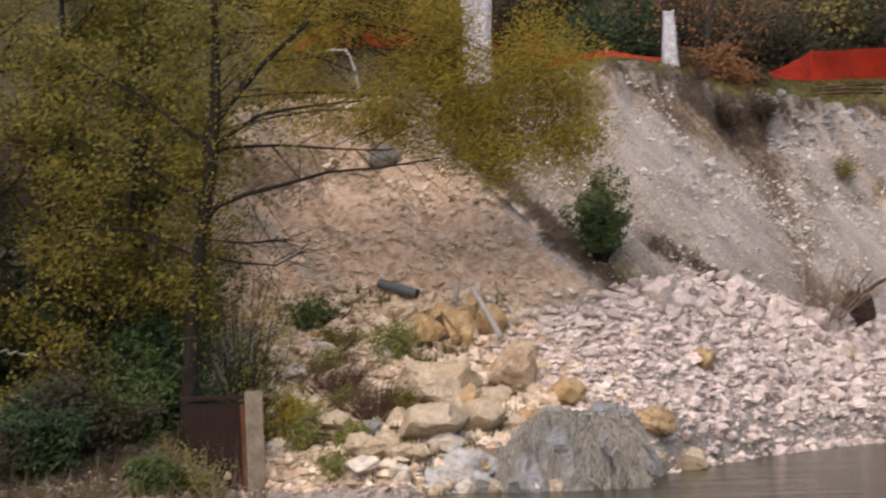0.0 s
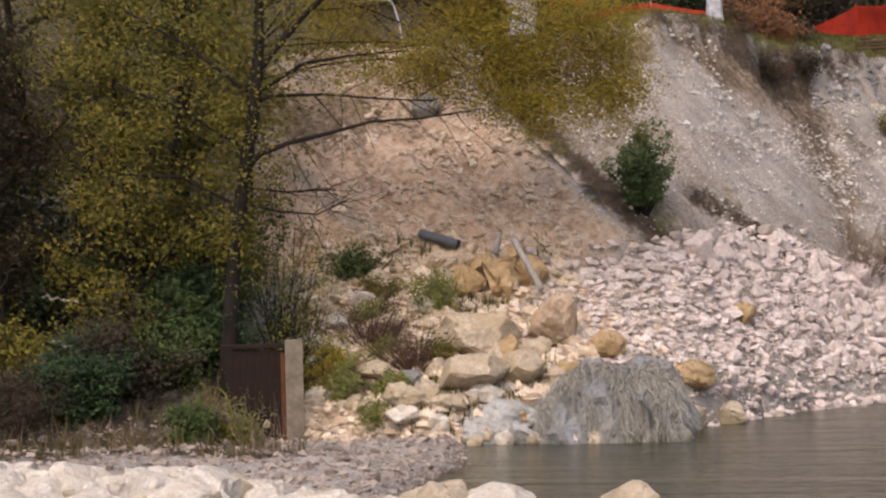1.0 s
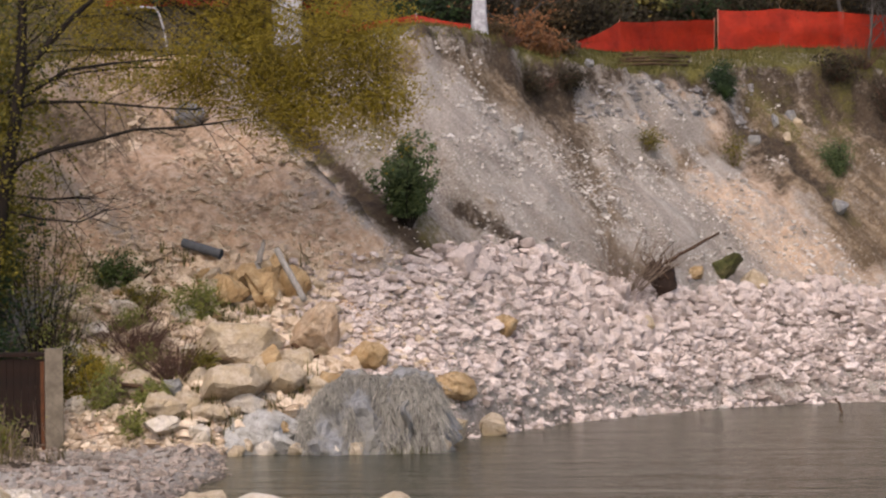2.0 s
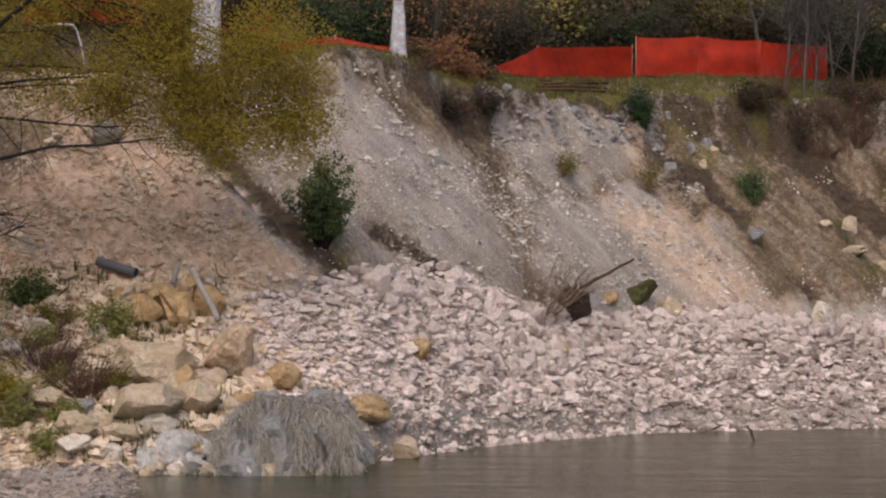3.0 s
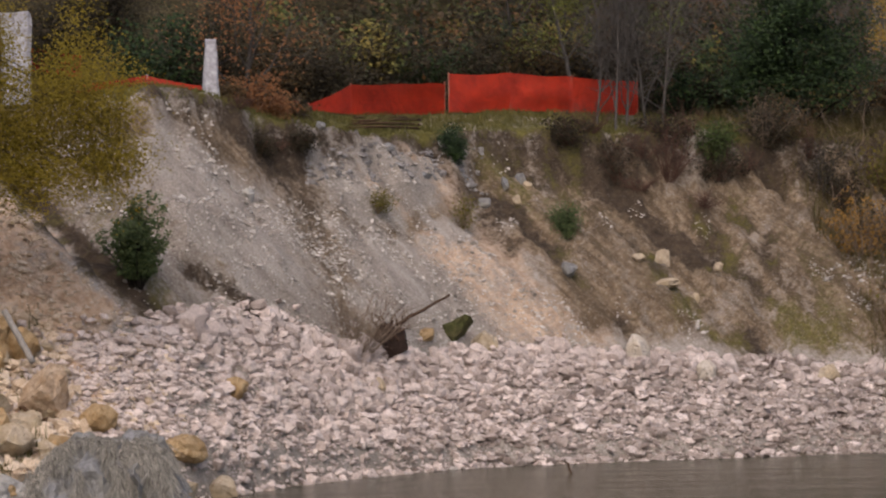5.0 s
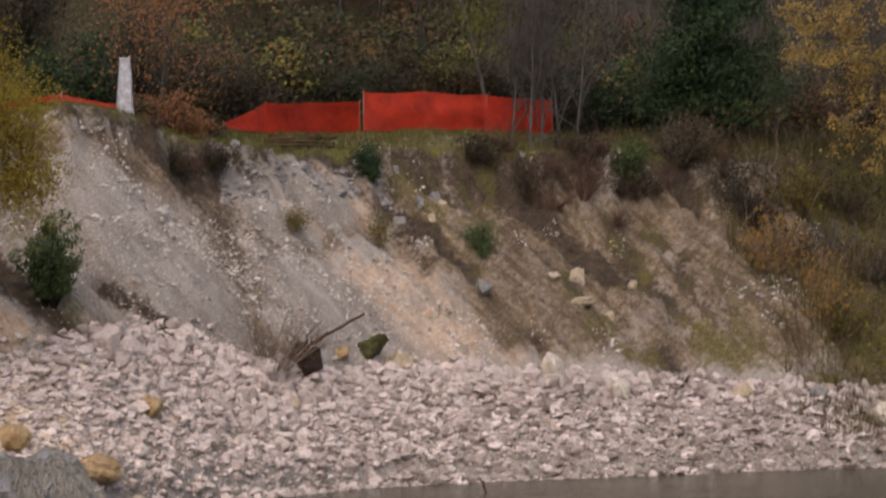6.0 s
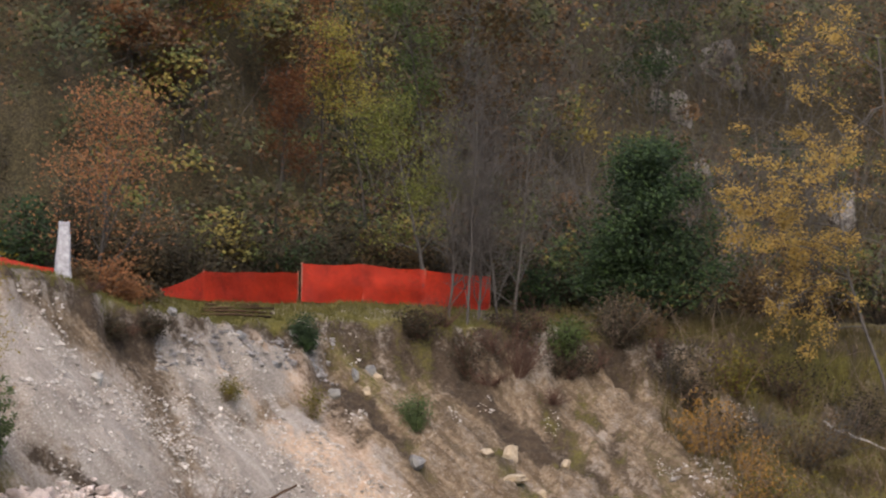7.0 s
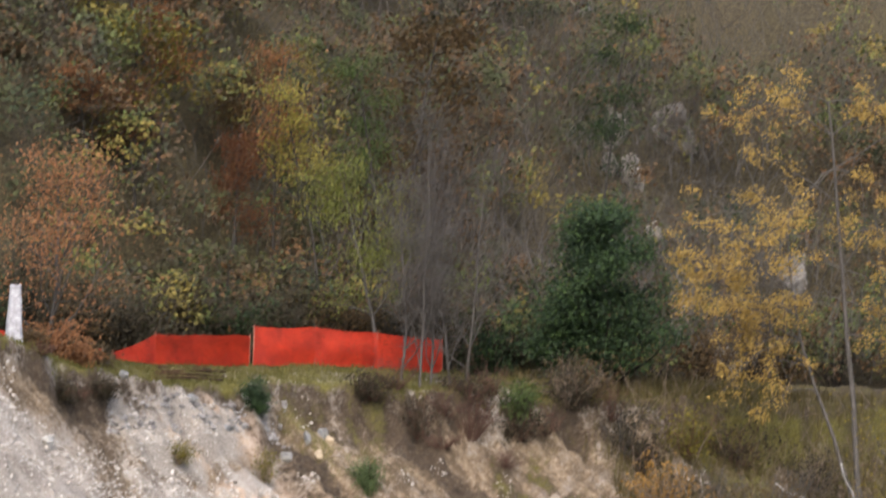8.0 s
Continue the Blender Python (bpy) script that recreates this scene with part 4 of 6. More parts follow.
CHIPS = stone_material("grey_limestone_chips", (0.74, 0.69, 0.64), (0.50, 0.46, 0.42), (0.24, 0.21, 0.18), "island")
BAR_CHIPS = stone_material("brownish_river_gravel", (0.46, 0.38, 0.325), (0.31, 0.25, 0.21), (0.12, 0.092, 0.075), "island")
OCHRE_CHIPS = stone_material("cream_limestone_chips", (0.74, 0.62, 0.49), (0.60, 0.475, 0.35), (0.36, 0.26, 0.17), "island")
loose_stones("bar_gravel", "brownish grey river gravel on the low bar", 31, 7500, (-22, -5, 47, 73), 0.042, BAR_CHIPS,
             lambda x, y, z, talus, face, over, rise, bar, w, b: (z > -0.06) & (z < 0.9))
loose_stones("rubble_grit", "small pinkish chips between the rubble stones", 35, 24000, (-8, 24, 74, 97), 0.042, RUBBLE_LOOSE,
             lambda x, y, z, talus, face, over, rise, bar, w, b: (talus > 0.3) & (z > 0.0) & (x > -7 + 0.5 * (82 - y)), 1.9)
loose_stones("face_scree", "pale stones stuck in the scree face", 32, 52000, (-6, 26, 82, 107), 0.031, CHIPS,
             lambda x, y, z, talus, face, over, rise, bar, w, b: (b > 0.02) & (b < 0.96) & (w > 0.6) & (grain(x * 0.8, y * 0.8, 77) > 0.75 * ease(11, 15, w) - 0.2), 0.15)
loose_stones("clay_scree", "ochre stones scattered over the clay slope", 33, 15000, (-17, -1, 71, 92), 0.048, OCHRE_CHIPS,
             lambda x, y, z, talus, face, over, rise, bar, w, b: (x + 1.12 * z - 2.85 < -0.25) & (b < 0.9) & (z > 0.05) & (grain(x * 0.9, y * 0.9, 78) + 0.55 - 1.1 * b > 0) & (x > -12.5), 0.25)


def rock_field(seed, n, box, sizes, materials, label, group, test):
    """Single rocks strewn over a stretch of ground."""
    rng = np.random.default_rng(seed)
    done = 0
    while done < n:
        x, y = rng.uniform(box[0], box[1]), rng.uniform(box[2], box[3])
        if not test(x, y):
            continue
        wd = sizes[0] * (1 - rng.random()) ** -0.5
        wd = min(wd, sizes[1])
        boulder("rock", label, x, y, wd, wd * rng.uniform(0.45, 0.8), materials[rng.integers(len(materials))], seed * 100 + done, turn=rng.random() * 360,
                lean=rng.uniform(-12, 12), group=group, points=int(rng.integers(12, 22)), sink=0.25)
        done += 1


rock_field(51, 85, (-11.2, -4.6, 71.6, 80.5), (0.35, 1.1), (CREAM_ROCK, CREAM_ROCK, OCHRE_ROCK, WHITE_ROCK), "cream limestone rock in the jumble below the clay slope",
           "rock jumble", lambda x, y: y < 78 + 0.35 * (x + 11) or x < -6)
loose_stones("jumble_grit", "cream chips and clods between the jumbled rocks", 36, 6500, (-12, -3.5, 71.2, 81), 0.075, OCHRE_CHIPS,
             lambda x, y, z, talus, face, over, rise, bar, w, b: (z > 0.05) & (x < -4.2 + 0.25 * (78 - y)), 0.4)
SIGHT = ([-0.33, -0.2186, -0.16, -0.12, -0.075, -0.03], [0.076, 0.0872, 0.0975, 0.109, 0.117, 0.122])      # bearing, fall of the rocks' skyline


def shore_rocks():
    rng = np.random.default_rng(52)
    for k in range(112):
        y = rng.uniform(44.5, 53.5)
        x = rng.uniform(-0.32, -0.025) * y
        top = EYE_Z - y * np.interp(x / y, *SIGHT)
        g = ground_z(x, y)
        hi = min(top - g, 1.35) * rng.uniform(0.72, 1.05)
        if hi < 0.16:
            continue
        boulder("rock", "big cream-white limestone rock on the near shore", x, y, hi * rng.uniform(1.3, 2.0), hi, (WHITE_ROCK, WHITE_ROCK, CREAM_ROCK, WHITE_ROCK)[k % 4], 5200 + k,
                turn=rng.random() * 360, lean=rng.uniform(-7, 7), group="near shore rocks", points=int(rng.integers(14, 24)), lump=0.16)


shore_rocks()


# ---------------------------------------------------------------- single rocks at the foot of the clay slope
boulder("boulder", "large angular cream and brown limestone boulder on the rubble", -4.95, 76.5, 1.85, 1.5, BROWN_ROCK, 9, 1.5, 35, lean=6, points=12, lump=0.05)
for k, (x, y, wd, hi, mt, lb) in enumerate((
        (-6.95, 75.2, 2.4, 1.3, CREAM_ROCK, "broad cream limestone slab with yellow stains"),
        (-5.5, 75.3, 1.3, 0.7, CREAM_ROCK, "low cream limestone rock beside the boulder"),
        (-6.9, 72.9, 2.5, 1.05, CREAM_ROCK, "broad yellowish limestone rock near the water"),
        (-5.65, 73.8, 1.6, 0.85, CREAM_ROCK, "cream limestone rock behind the grey mound"),
        (-8.64, 71.9, 1.25, 0.65, CREAM_ROCK, "flat yellow mossy rock at the gravel bar"),
        (-7.45, 71.8, 0.95, 0.42, CREAM_ROCK, "small cream rock near the gravel bar"),
        (-8.5, 71.5, 1.1, 0.5, WHITE_ROCK, "white rock at the water's edge"),
        (-9.5, 73.0, 1.25, 0.7, CREAM_ROCK, "tilted cream slab under a dead log"),
        (-8.5, 72.9, 0.7, 0.5, GREY_ROCK, "rounded grey stone among cream rocks"),
        (-7.75, 71.45, 0.7, 0.4, WHITE_ROCK, "white stone at the water's edge"),
        (-1.5, 75.2, 1.2, 0.9, CREAM_ROCK, "pale rounded rock beside the grey mound"),
        (-1.2, 76.6, 1.4, 0.75, OCHRE_ROCK, "yellow-stained rock low on the rubble"),
        (-0.3, 77.2, 1.3, 0.7, CREAM_ROCK, "cream rock at the river's edge"),
        (-3.6, 76.2, 1.2, 0.8, OCHRE_ROCK, "ochre rock below the boulder"),
        (-10.4, 74.6, 1.0, 0.6, CREAM_ROCK, "cream rock among the brush"),
        (-9.6, 76.4, 1.1, 0.55, CREAM_ROCK, "pale flat rock on the clay slope"),
        (-8.3, 78.0, 1.0, 0.5, CREAM_ROCK, "pale rock on the clay slope"))):
    boulder("rock", lb, x, y, wd, hi, mt, 200 + k, turn=37 * k, lean=(k * 7) % 13 - 6, group="rocks under the clay slope")
rng = np.random.default_rng(67)
for k in range(26):
    x = rng.uniform(-8.5, -5.7)
    wd = rng.uniform(0.6, 1.3)
    boulder("rock", "broken angular ochre limestone block below the pipe", x, 79.9 - 0.25 * (x + 8.5) + rng.uniform(-1.1, 0.3), wd, wd * rng.uniform(0.75, 1.1), OCHRE_ROCK if k % 4 else CREAM_ROCK,
            260 + k, turn=rng.random() * 360, sink=0.08, lean=rng.uniform(-15, 15), group="ochre blocks", points=11, lump=0.05)


def hump(name, label, profile, y, depth, material, seed, flute=0.10):
    """A long rock, highest where its skyline (x, height) says, fluted and pitted."""
    xs, hs = np.array(profile).T
    nu, nv = 90, 34
    u, th = np.linspace(xs[0], xs[-1], nu)[:, None], np.linspace(0.0, math.pi, nv)[None, :]
    h = np.interp(u, xs, hs)
    h = (h + np.interp(u - 0.25, xs, hs) + np.interp(u + 0.25, xs, hs)) / 3 + 0.12 * fbm(u * 1.6, 0 * u, seed, 3)
    d = depth * (0.35 + 0.65 * np.sqrt(np.clip(h / hs.max(), 0, 1)))
    lump = 0.30 * fbm(u * 1.3 + seed, th * 1.9, seed + 1, 5)
    r = 1 + lump + flute * fbm(u * 4.0 + 0.8 * th, th * 2.0, seed + 2, 3)
    py = y - d * np.cos(th) * r
    pz = -0.35 + (h + 0.35) * np.sin(th) ** 0.95 * (0.7 + 0.3 * r)
    px = u + 0.22 * fbm(u * 1.5 + 3, th * 2.5, seed + 3, 4) + 0 * th
    i = np.arange(nu * nv).reshape(nu, nv)
    quads = np.stack([i[:-1, :-1], i[:-1, 1:], i[1:, 1:], i[1:, :-1]], -1).reshape(-1, 4)
    me = mesh_of(name, np.stack([px - xs.mean(), py - y, pz], -1).reshape(-1, 3), quads[:, ::-1], material, True)
    me.set_sharp_from_angle(angle=radians(28))
    return tagged(part(name, me, None, at=pose(xs.mean(), y, 0)), label, "rock")


hump("rock", "sloping pale grey rock at the water's edge", [(-8.3, 0.2), (-8.0, 0.6), (-7.2, 0.72), (-6.4, 1.0), (-5.7, 1.3), (-5.2, 0.6)], 72.6, 1.25, PALE_GREY_ROCK, 240)
hump("rock_mound", "grey weathered rock mound hung with dry grass", [(-6.2, 0.4), (-5.7, 0.85), (-5.1, 1.2), (-4.5, 1.62), (-3.9, 1.85), (-3.0, 1.8), (-2.2, 1.9), (-1.7, 1.65), (-1.4, 0.9), (-1.25, 0.2)], 73.4, 1.75, GREY_ROCK, 244, 0.15)

for k, (x, y, wd) in enumerate(((-7.6, 71.4, 0.6), (-6.7, 71.3, 0.5), (-6.0, 71.5, 0.7), (-5.2, 71.5, 0.55), (-4.3, 71.5, 0.5), (-3.6, 71.5, 0.6), (-2.4, 71.7, 0.5), (-1.6, 72.2, 0.7))):
    boulder("rock", "pale rock at the foot of the grey mound", x, y, wd, wd * 0.6, (WHITE_ROCK, CREAM_ROCK)[k % 2], 250 + k, turn=41 * k, lean=(k * 5) % 11 - 5, group="rocks at the mound's foot", sink=0.3)
# larger blocks along the crest of the rubble, and stones in the face
for k, (x, y, wd, hi, mt, lb) in enumerate((
        (-1.13, 83.4, 1.05, 0.85, RUBBLE, "pale block at the head of the rubble"), (-0.5, 84.2, 0.9, 0.6, RUBBLE, "pinkish block at the head of the rubble"),
        (1.14, 87.5, 0.9, 0.62, RUBBLE, "pinkish block on the crest of the rubble"), (8.48, 95.3, 1.3, 0.8, CREAM_ROCK, "tan block below the moss clump"),
        (6.5, 93.6, 0.7, 0.4, OCHRE_ROCK, "brown block beside the root ball"), (14.05, 96.9, 1.2, 1.2, WHITE_ROCK, "large whitish boulder on the rubble"),
        (11.0, 96.4, 1.2, 0.55, RUBBLE, "whitish flat boulder on the rubble"), (10.2, 96.0, 0.8, 0.5, RUBBLE, "pinkish boulder on the rubble"),
        (4.56, 88.0, 0.7, 0.5, CREAM_ROCK, "yellowish stone on the rubble"), (0.13, 81.7, 1.1, 0.6, OCHRE_ROCK, "brown weathered stone on the rubble"),
        (12.9, 95.6, 1.0, 0.7, RUBBLE, "pale boulder on the rubble"), (16.2, 95.5, 0.9, 0.6, WHITE_ROCK, "pale boulder far along the rubble"),
        (25.2, 95.0, 1.0, 0.8, WHITE_ROCK, "pale boulder at the far end of the rubble"), (23.3, 96.5, 0.8, 0.6, GREY_ROCK, "grey boulder at the far end of the rubble"),
        (20.5, 96.2, 1.0, 0.6, CREAM_ROCK, "yellowish boulder at the foot of the bank"),
        (10.46, 102.6, 0.45, 0.35, CREAM_ROCK, "pale rock jutting from the bank"), (10.1, 102.9, 0.45, 0.4, GREY_ROCK, "grey rock jutting from the bank"),
        (15.7, 101.7, 0.7, 0.6, CREAM_ROCK, "white rock in the dark bank"), (14.6, 100.4, 0.7, 0.3, CREAM_ROCK, "white ledge in the dark bank"),
        (11.9, 99.2, 0.8, 0.5, GREY_ROCK, "grey rock on the tan slope"),
        (9.2, 101.9, 0.5, 0.35, GREY_ROCK, "grey stone under the terrace bush"), (16.6, 100.3, 0.5, 0.3, CREAM_ROCK, "pale stone in the bank"),
        (17.6, 101.2, 0.5, 0.3, CREAM_ROCK, "pale stone in the bank"), (3.2, 98.1, 0.5, 0.25, GREY_ROCK, "grey rock ledge under the turf"),
        (5.6, 100.1, 0.6, 0.3, GREY_ROCK, "grey rock ledge under the log steps"), (7.0, 100.9, 0.6, 0.3, GREY_ROCK, "grey rock ledge below the terrace"),
        (0.63, 92.4, 0.55, 0.45, PALE_GREY_ROCK, "grey stone stuck in the pale scree"), (10.9, 103.25, 0.4, 0.3, CREAM_ROCK, "white rock jutting from the bank"),
        (10.7, 103.6, 0.5, 0.5, GREY_ROCK, "dark grey rock jutting from the bank"), (15.5, 99.9, 1.2, 0.3, CREAM_ROCK, "flat pale ledge in the bank"),
        (-9.7, 88.3, 1.1, 0.75, GREY_ROCK, "bluish grey rock on the clay slope"))):
    boulder("rock", lb, x, y, wd, hi, mt, 300 + k, turn=53 * k, sink=0.3 if y < 97.5 else 0.5, lean=(k * 5) % 17 - 8, group="rocks along the bank")

LEDGE_STONE = stone_material("grey_ledge_rock", (0.40, 0.385, 0.38), (0.25, 0.235, 0.23), (0.10, 0.092, 0.088), "island")
loose_stones("ledge_rocks", "broken grey rock of the ledge under the terrace turf", 66, 4200, (2.6, 9.4, 96, 104), 0.06, LEDGE_STONE,
             lambda x, y, z, talus, face, over, rise, bar, w, b: (b > 0.83 + 0.03 * grain(x * 1.6, y * 0, 80)) & (b < 0.955) & (grain(x * 1.1, y * 1.1, 79) > -0.25), 0.1)

# rock outcrops on the wooded hill
for k, (x, y, wd, hi) in enumerate(((27.9, 134.0, 1.7, 1.9), (28.4, 132.0, 1.5, 1.5), (27.3, 132.4, 1.1, 1.0), (31.2, 136.5, 3.2, 2.0), (29.7, 126.5, 1.7, 3.8), (31.2, 126, 2.6, 1.4), (28.8, 129.5, 1.0, 0.9), (36.0, 131.0, 2.0, 1.8), (27.6, 142.0, 1.6, 1.8))):
    boulder("rock_outcrop", "pale limestone outcrop on the wooded hillside", x, y, wd, hi, CLIFF, 430 + k, turn=61 * k, sink=0.5, group="hillside outcrops", points=30, lump=0.26)


# ---------------------------------------------------------------- things people left
PIPE = plain_material("dark_grey_plastic", (0.10, 0.105, 0.115), (0.055, 0.06, 0.068), 0.5)
OLD_WOOD = bark_material("weathered_grey_wood", (0.36, 0.34, 0.32), (0.17, 0.155, 0.14), 14)
BROWN_WOOD = bark_material("dark_brown_wood", (0.10, 0.055, 0.03), (0.03, 0.017, 0.01), 10)
# rust brown, darkened to carry the shadow of the overhanging trees
SHADED_RUST = plain_material("rusty_steel_with_shade", (0.022, 0.010, 0.006), (0.008, 0.005, 0.004), 0.95, 2.5)
BRIGHT_RUST = plain_material("orange_rust", (0.13, 0.05, 0.02), (0.05, 0.02, 0.01), 0.9, 5)
CONCRETE = plain_material("weathered_concrete", (0.22, 0.18, 0.135), (0.09, 0.075, 0.055), 0.9, 3)
WHITE_PAINT = plain_material("peeling_white_paint", (0.50, 0.50, 0.53), (0.18, 0.17, 0.18), 0.8, 4)
NET = plain_material("orange_plastic_netting", (0.48, 0.034, 0.011), (0.22, 0.015, 0.007), 0.5, 1.3)
STAKE = plain_material("faded_red_stake", (0.30, 0.12, 0.08), (0.16, 0.06, 0.04), 0.8)


def box(sx, sy, sz, bevel=0.01):
    bm = bmesh.new()
    bmesh.ops.create_cube(bm, size=1)
    bmesh.ops.scale(bm, vec=(sx, sy, sz), verts=bm.verts)
    bmesh.ops.bevel(bm, geom=bm.edges[:], offset=bevel, segments=2, affect="EDGES", profile=0.6)
    return bm


def log_between(name, label, a, b, r0, r1, material, seed=0, category="log", n=9, wiggle=0.05):
    rng = np.random.default_rng(seed)
    a, b = np.array(a), np.array(b)
    path = [(*(a + (b - a) * k / (n - 1) + (rng.normal(0, wiggle, 3) if 0 < k < n - 1 else 0)), r0 + (r1 - r0) * k / (n - 1)) for k in range(n)]
    path = [(*path[0][:3], 0.001)] + path + [(*path[-1][:3], 0.001)]
    v, q = tubes([path], 8)
    me = mesh_of(name, v - a, q, material, True)
    return tagged(part(name, me, None, at=Matrix.Translation(a)), label, category)


def pipe():
    """A length of open pipe that pokes out of the slope."""
    a, b = Vector((-9.08, 80.85, 5.32)), Vector((-7.95, 80.45, 4.98))
    d = (b - a).length
    bm = bmesh.new()
    rings = []
    for y, r in ((0, 0.135), (d * 0.96, 0.135), (d * 0.96, 0.155), (d, 0.155), (d, 0.12), (0.05, 0.12)):
        rings.append([bm.verts.new((r * math.cos(t), r * math.sin(t), y)) for t in np.arange(20) * math.pi / 10])
    for p, q in zip(rings, rings[1:]):
        for k in range(20):
            bm.faces.new((p[k], p[(k + 1) % 20], q[(k + 1) % 20], q[k]))
    m = Matrix.Translation(a) @ (b - a).to_track_quat("Z", "Y").to_matrix().to_4x4()
    tagged(part("drain_pipe", bm, PIPE, at=m), "dark grey plastic drain pipe poking from the slope", "pipe")


pipe()
log_between("plank", "weathered grey plank leaning on the ochre rocks", (-6.2, 78.2, 5.15), (-5.38, 77.7, 3.72), 0.09, 0.09, OLD_WOOD, 1, "plank", wiggle=0.01)
log_between("stump", "splintered grey stump on the ochre rocks", (-6.85, 79.6, ground_z(-6.8, 79.6) + 0.5), (-6.65, 79.6, ground_z(-6.8, 79.6) + 1.45), 0.14, 0.05, OLD_WOOD, 2, "stump")
log_between("dead_log", "dead dark log lying on a tilted slab", (-10.3, 72.6, ground_z(-10.3, 72.6) + 0.75), (-8.5, 72.0, ground_z(-8.5, 72) + 0.55), 0.07, 0.05, BROWN_WOOD, 3)
log_between("dead_log", "dead dark stick wedged under the boulder", (-5.6, 75.7, ground_z(-5.6, 75.7) + 0.42), (-4.8, 75.6, ground_z(-4.8, 75.6) + 0.12), 0.06, 0.04, BROWN_WOOD, 4)
log_between("dead_branch", "bare dark branch sticking out of the clay", (-10.6, 79.3, ground_z(-10.6, 79.3)), (-9.7, 79.3, ground_z(-10, 79.3) + 1.0), 0.04, 0.02, BROWN_WOOD, 5)
log_between("dead_log", "dark fallen trunk leaning from the root ball up the scree", (5.35, 91.4, 4.4), (7.25, 93.4, 5.32), 0.07, 0.04, BROWN_WOOD, 6, wiggle=0.012)
MOSS = boulder_material("mossy_stone", (0.11, 0.115, 0.035), (0.065, 0.07, 0.022), (0.03, 0.03, 0.012), (0.10, 0.085, 0.04))
boulder("mossy_rock", "moss-covered rock beside the fallen trunk", 7.6, 94.9, 1.2, 1.1, MOSS, 617, 0.9, 25, lean=33, sink=0.5, lump=0.22, points=16)
log_between("dead_log", "dead grey log on the shady bank", (-17.6, 71.2, ground_z(-17.6, 71.2) + 1.5), (-15.6, 70.6, ground_z(-15.6, 70.6) + 1.3), 0.08, 0.05, OLD_WOOD, 7)
log_between("drift_stick", "black stick standing in the river", (10.2, 84.2, -0.4), (9.95, 84.1, 0.45), 0.05, 0.03, BROWN_WOOD, 8, "stick")


def root_ball():
    rng = np.random.default_rng(8)
    ob = thing("root_ball", "upturned dark red-brown root ball on the rubble", "roots", stand(5.1, 91.0))
    v, f = crag(77, 24, 3, 0.2)
    part("soil_clod", mesh_of("soil_clod", v * (0.85, 0.55, 0.7) + (0, 0, 0.45), f, ROOT_SOIL), None, ob)
    paths = [limb(rng, rng.normal(0, 0.3, 3) + (0, 0, 0.6), rng.normal(0, 1, 3) + (0, 0, 0.5), rng.uniform(0.5, 1.0), 0.03, 0.006, 0.4, 6) for k in range(40)]
    v, q = tubes(paths, 4)
    tagged(part("root_mass", mesh_of("root_mass", v, q, BROWN_WOOD, True), None, ob), kind="stuff")


ROOT_SOIL = plain_material("red_brown_soil", (0.06, 0.036, 0.026), (0.02, 0.013, 0.01), 0.95, 5, grain_bump=0.9)
root_ball()


# ---------------------------------------------------------------- orange netting fence on the terrace
def net_panel(fence, a, b, low, high_a, high_b, seed):
    """Woven plastic net hung between two stakes: crossing bands that sag and belly."""
    rng = np.random.default_rng(seed)
    length = math.dist(a, b)
    nx, nz = int(length / 0.045), 22
    f = np.linspace(0, 1, nx + 1)
    verts, quads, base = [], [], 0

    def place(fx, fz):
        x = a[0] + (b[0] - a[0]) * fx
        y = a[1] + (b[1] - a[1]) * fx + 0.06 * grain(fx * length * 0.8, fz * 2 + seed, seed)
        top = high_a + (high_b - high_a) * fx - 0.05 * np.abs(np.sin(fx * length / 2.4 * math.pi)) + 0.02 * grain(fx * length * 1.3, seed, 3)
        bottom = low[0] + (low[1] - low[0]) * fx + 0.03 * grain(fx * length * 0.9, seed, 9)
        return np.stack([x + 0 * fz, y + 0 * fz, bottom + (top - bottom) * fz], -1)

    for k in range(nz + 1):
        z0, z1 = k / nz * 0.97, k / nz * 0.97 + 0.6 / nz
        p, q = place(f, np.full(nx + 1, z0)), place(f, np.full(nx + 1, z1))
        i = np.arange(nx)
        verts += [p, q]
        quads.append(np.stack([i, i + 1, i + nx + 2, i + nx + 1], -1) + base)
        base += 2 * (nx + 1)
    g = np.linspace(0, 1, nz + 1)
    for k in range(nx):
        p, q = place(np.full(nz + 1, f[k]), g), place(np.full(nz + 1, f[k] + 0.6 / nx), g)
        p[:, 1] -= 0.006
        q[:, 1] -= 0.006
        i = np.arange(nz)
        verts += [p, q]
        quads.append(np.stack([i, i + nz + 1, i + nz + 2, i + 1], -1) + base)
        base += 2 * (nz + 1)
    part("netting", mesh_of("netting", np.concatenate(verts), np.concatenate(quads), NET), None, fence)


def stake(fence, x, y, z, h, material):
    v, q = tubes([[(x, y, z - 0.3, 0.03), (x, y, z + h, 0.026), (x, y, z + h + 0.004, 0.001)]], 7)
    part("stake", mesh_of("stake", v, q, material, True), None, fence)


def fence_run(label, stakes, heights, material, lift=0.03, seed=1):
    ob = thing("netting_fence", label, "fence")
    zs = [ground_z(x, y) + lift for x, y in stakes]
    for k, ((x, y), z, h) in enumerate(zip(stakes, zs, heights)):
        stake(ob, x, y + 0.04, z, max(h) + 0.05, material)
    for k in range(len(stakes) - 1):
        net_panel(ob, stakes[k], stakes[k + 1], (zs[k], zs[k + 1]), zs[k] + heights[k][1], zs[k + 1] + heights[k + 1][0], seed + k)


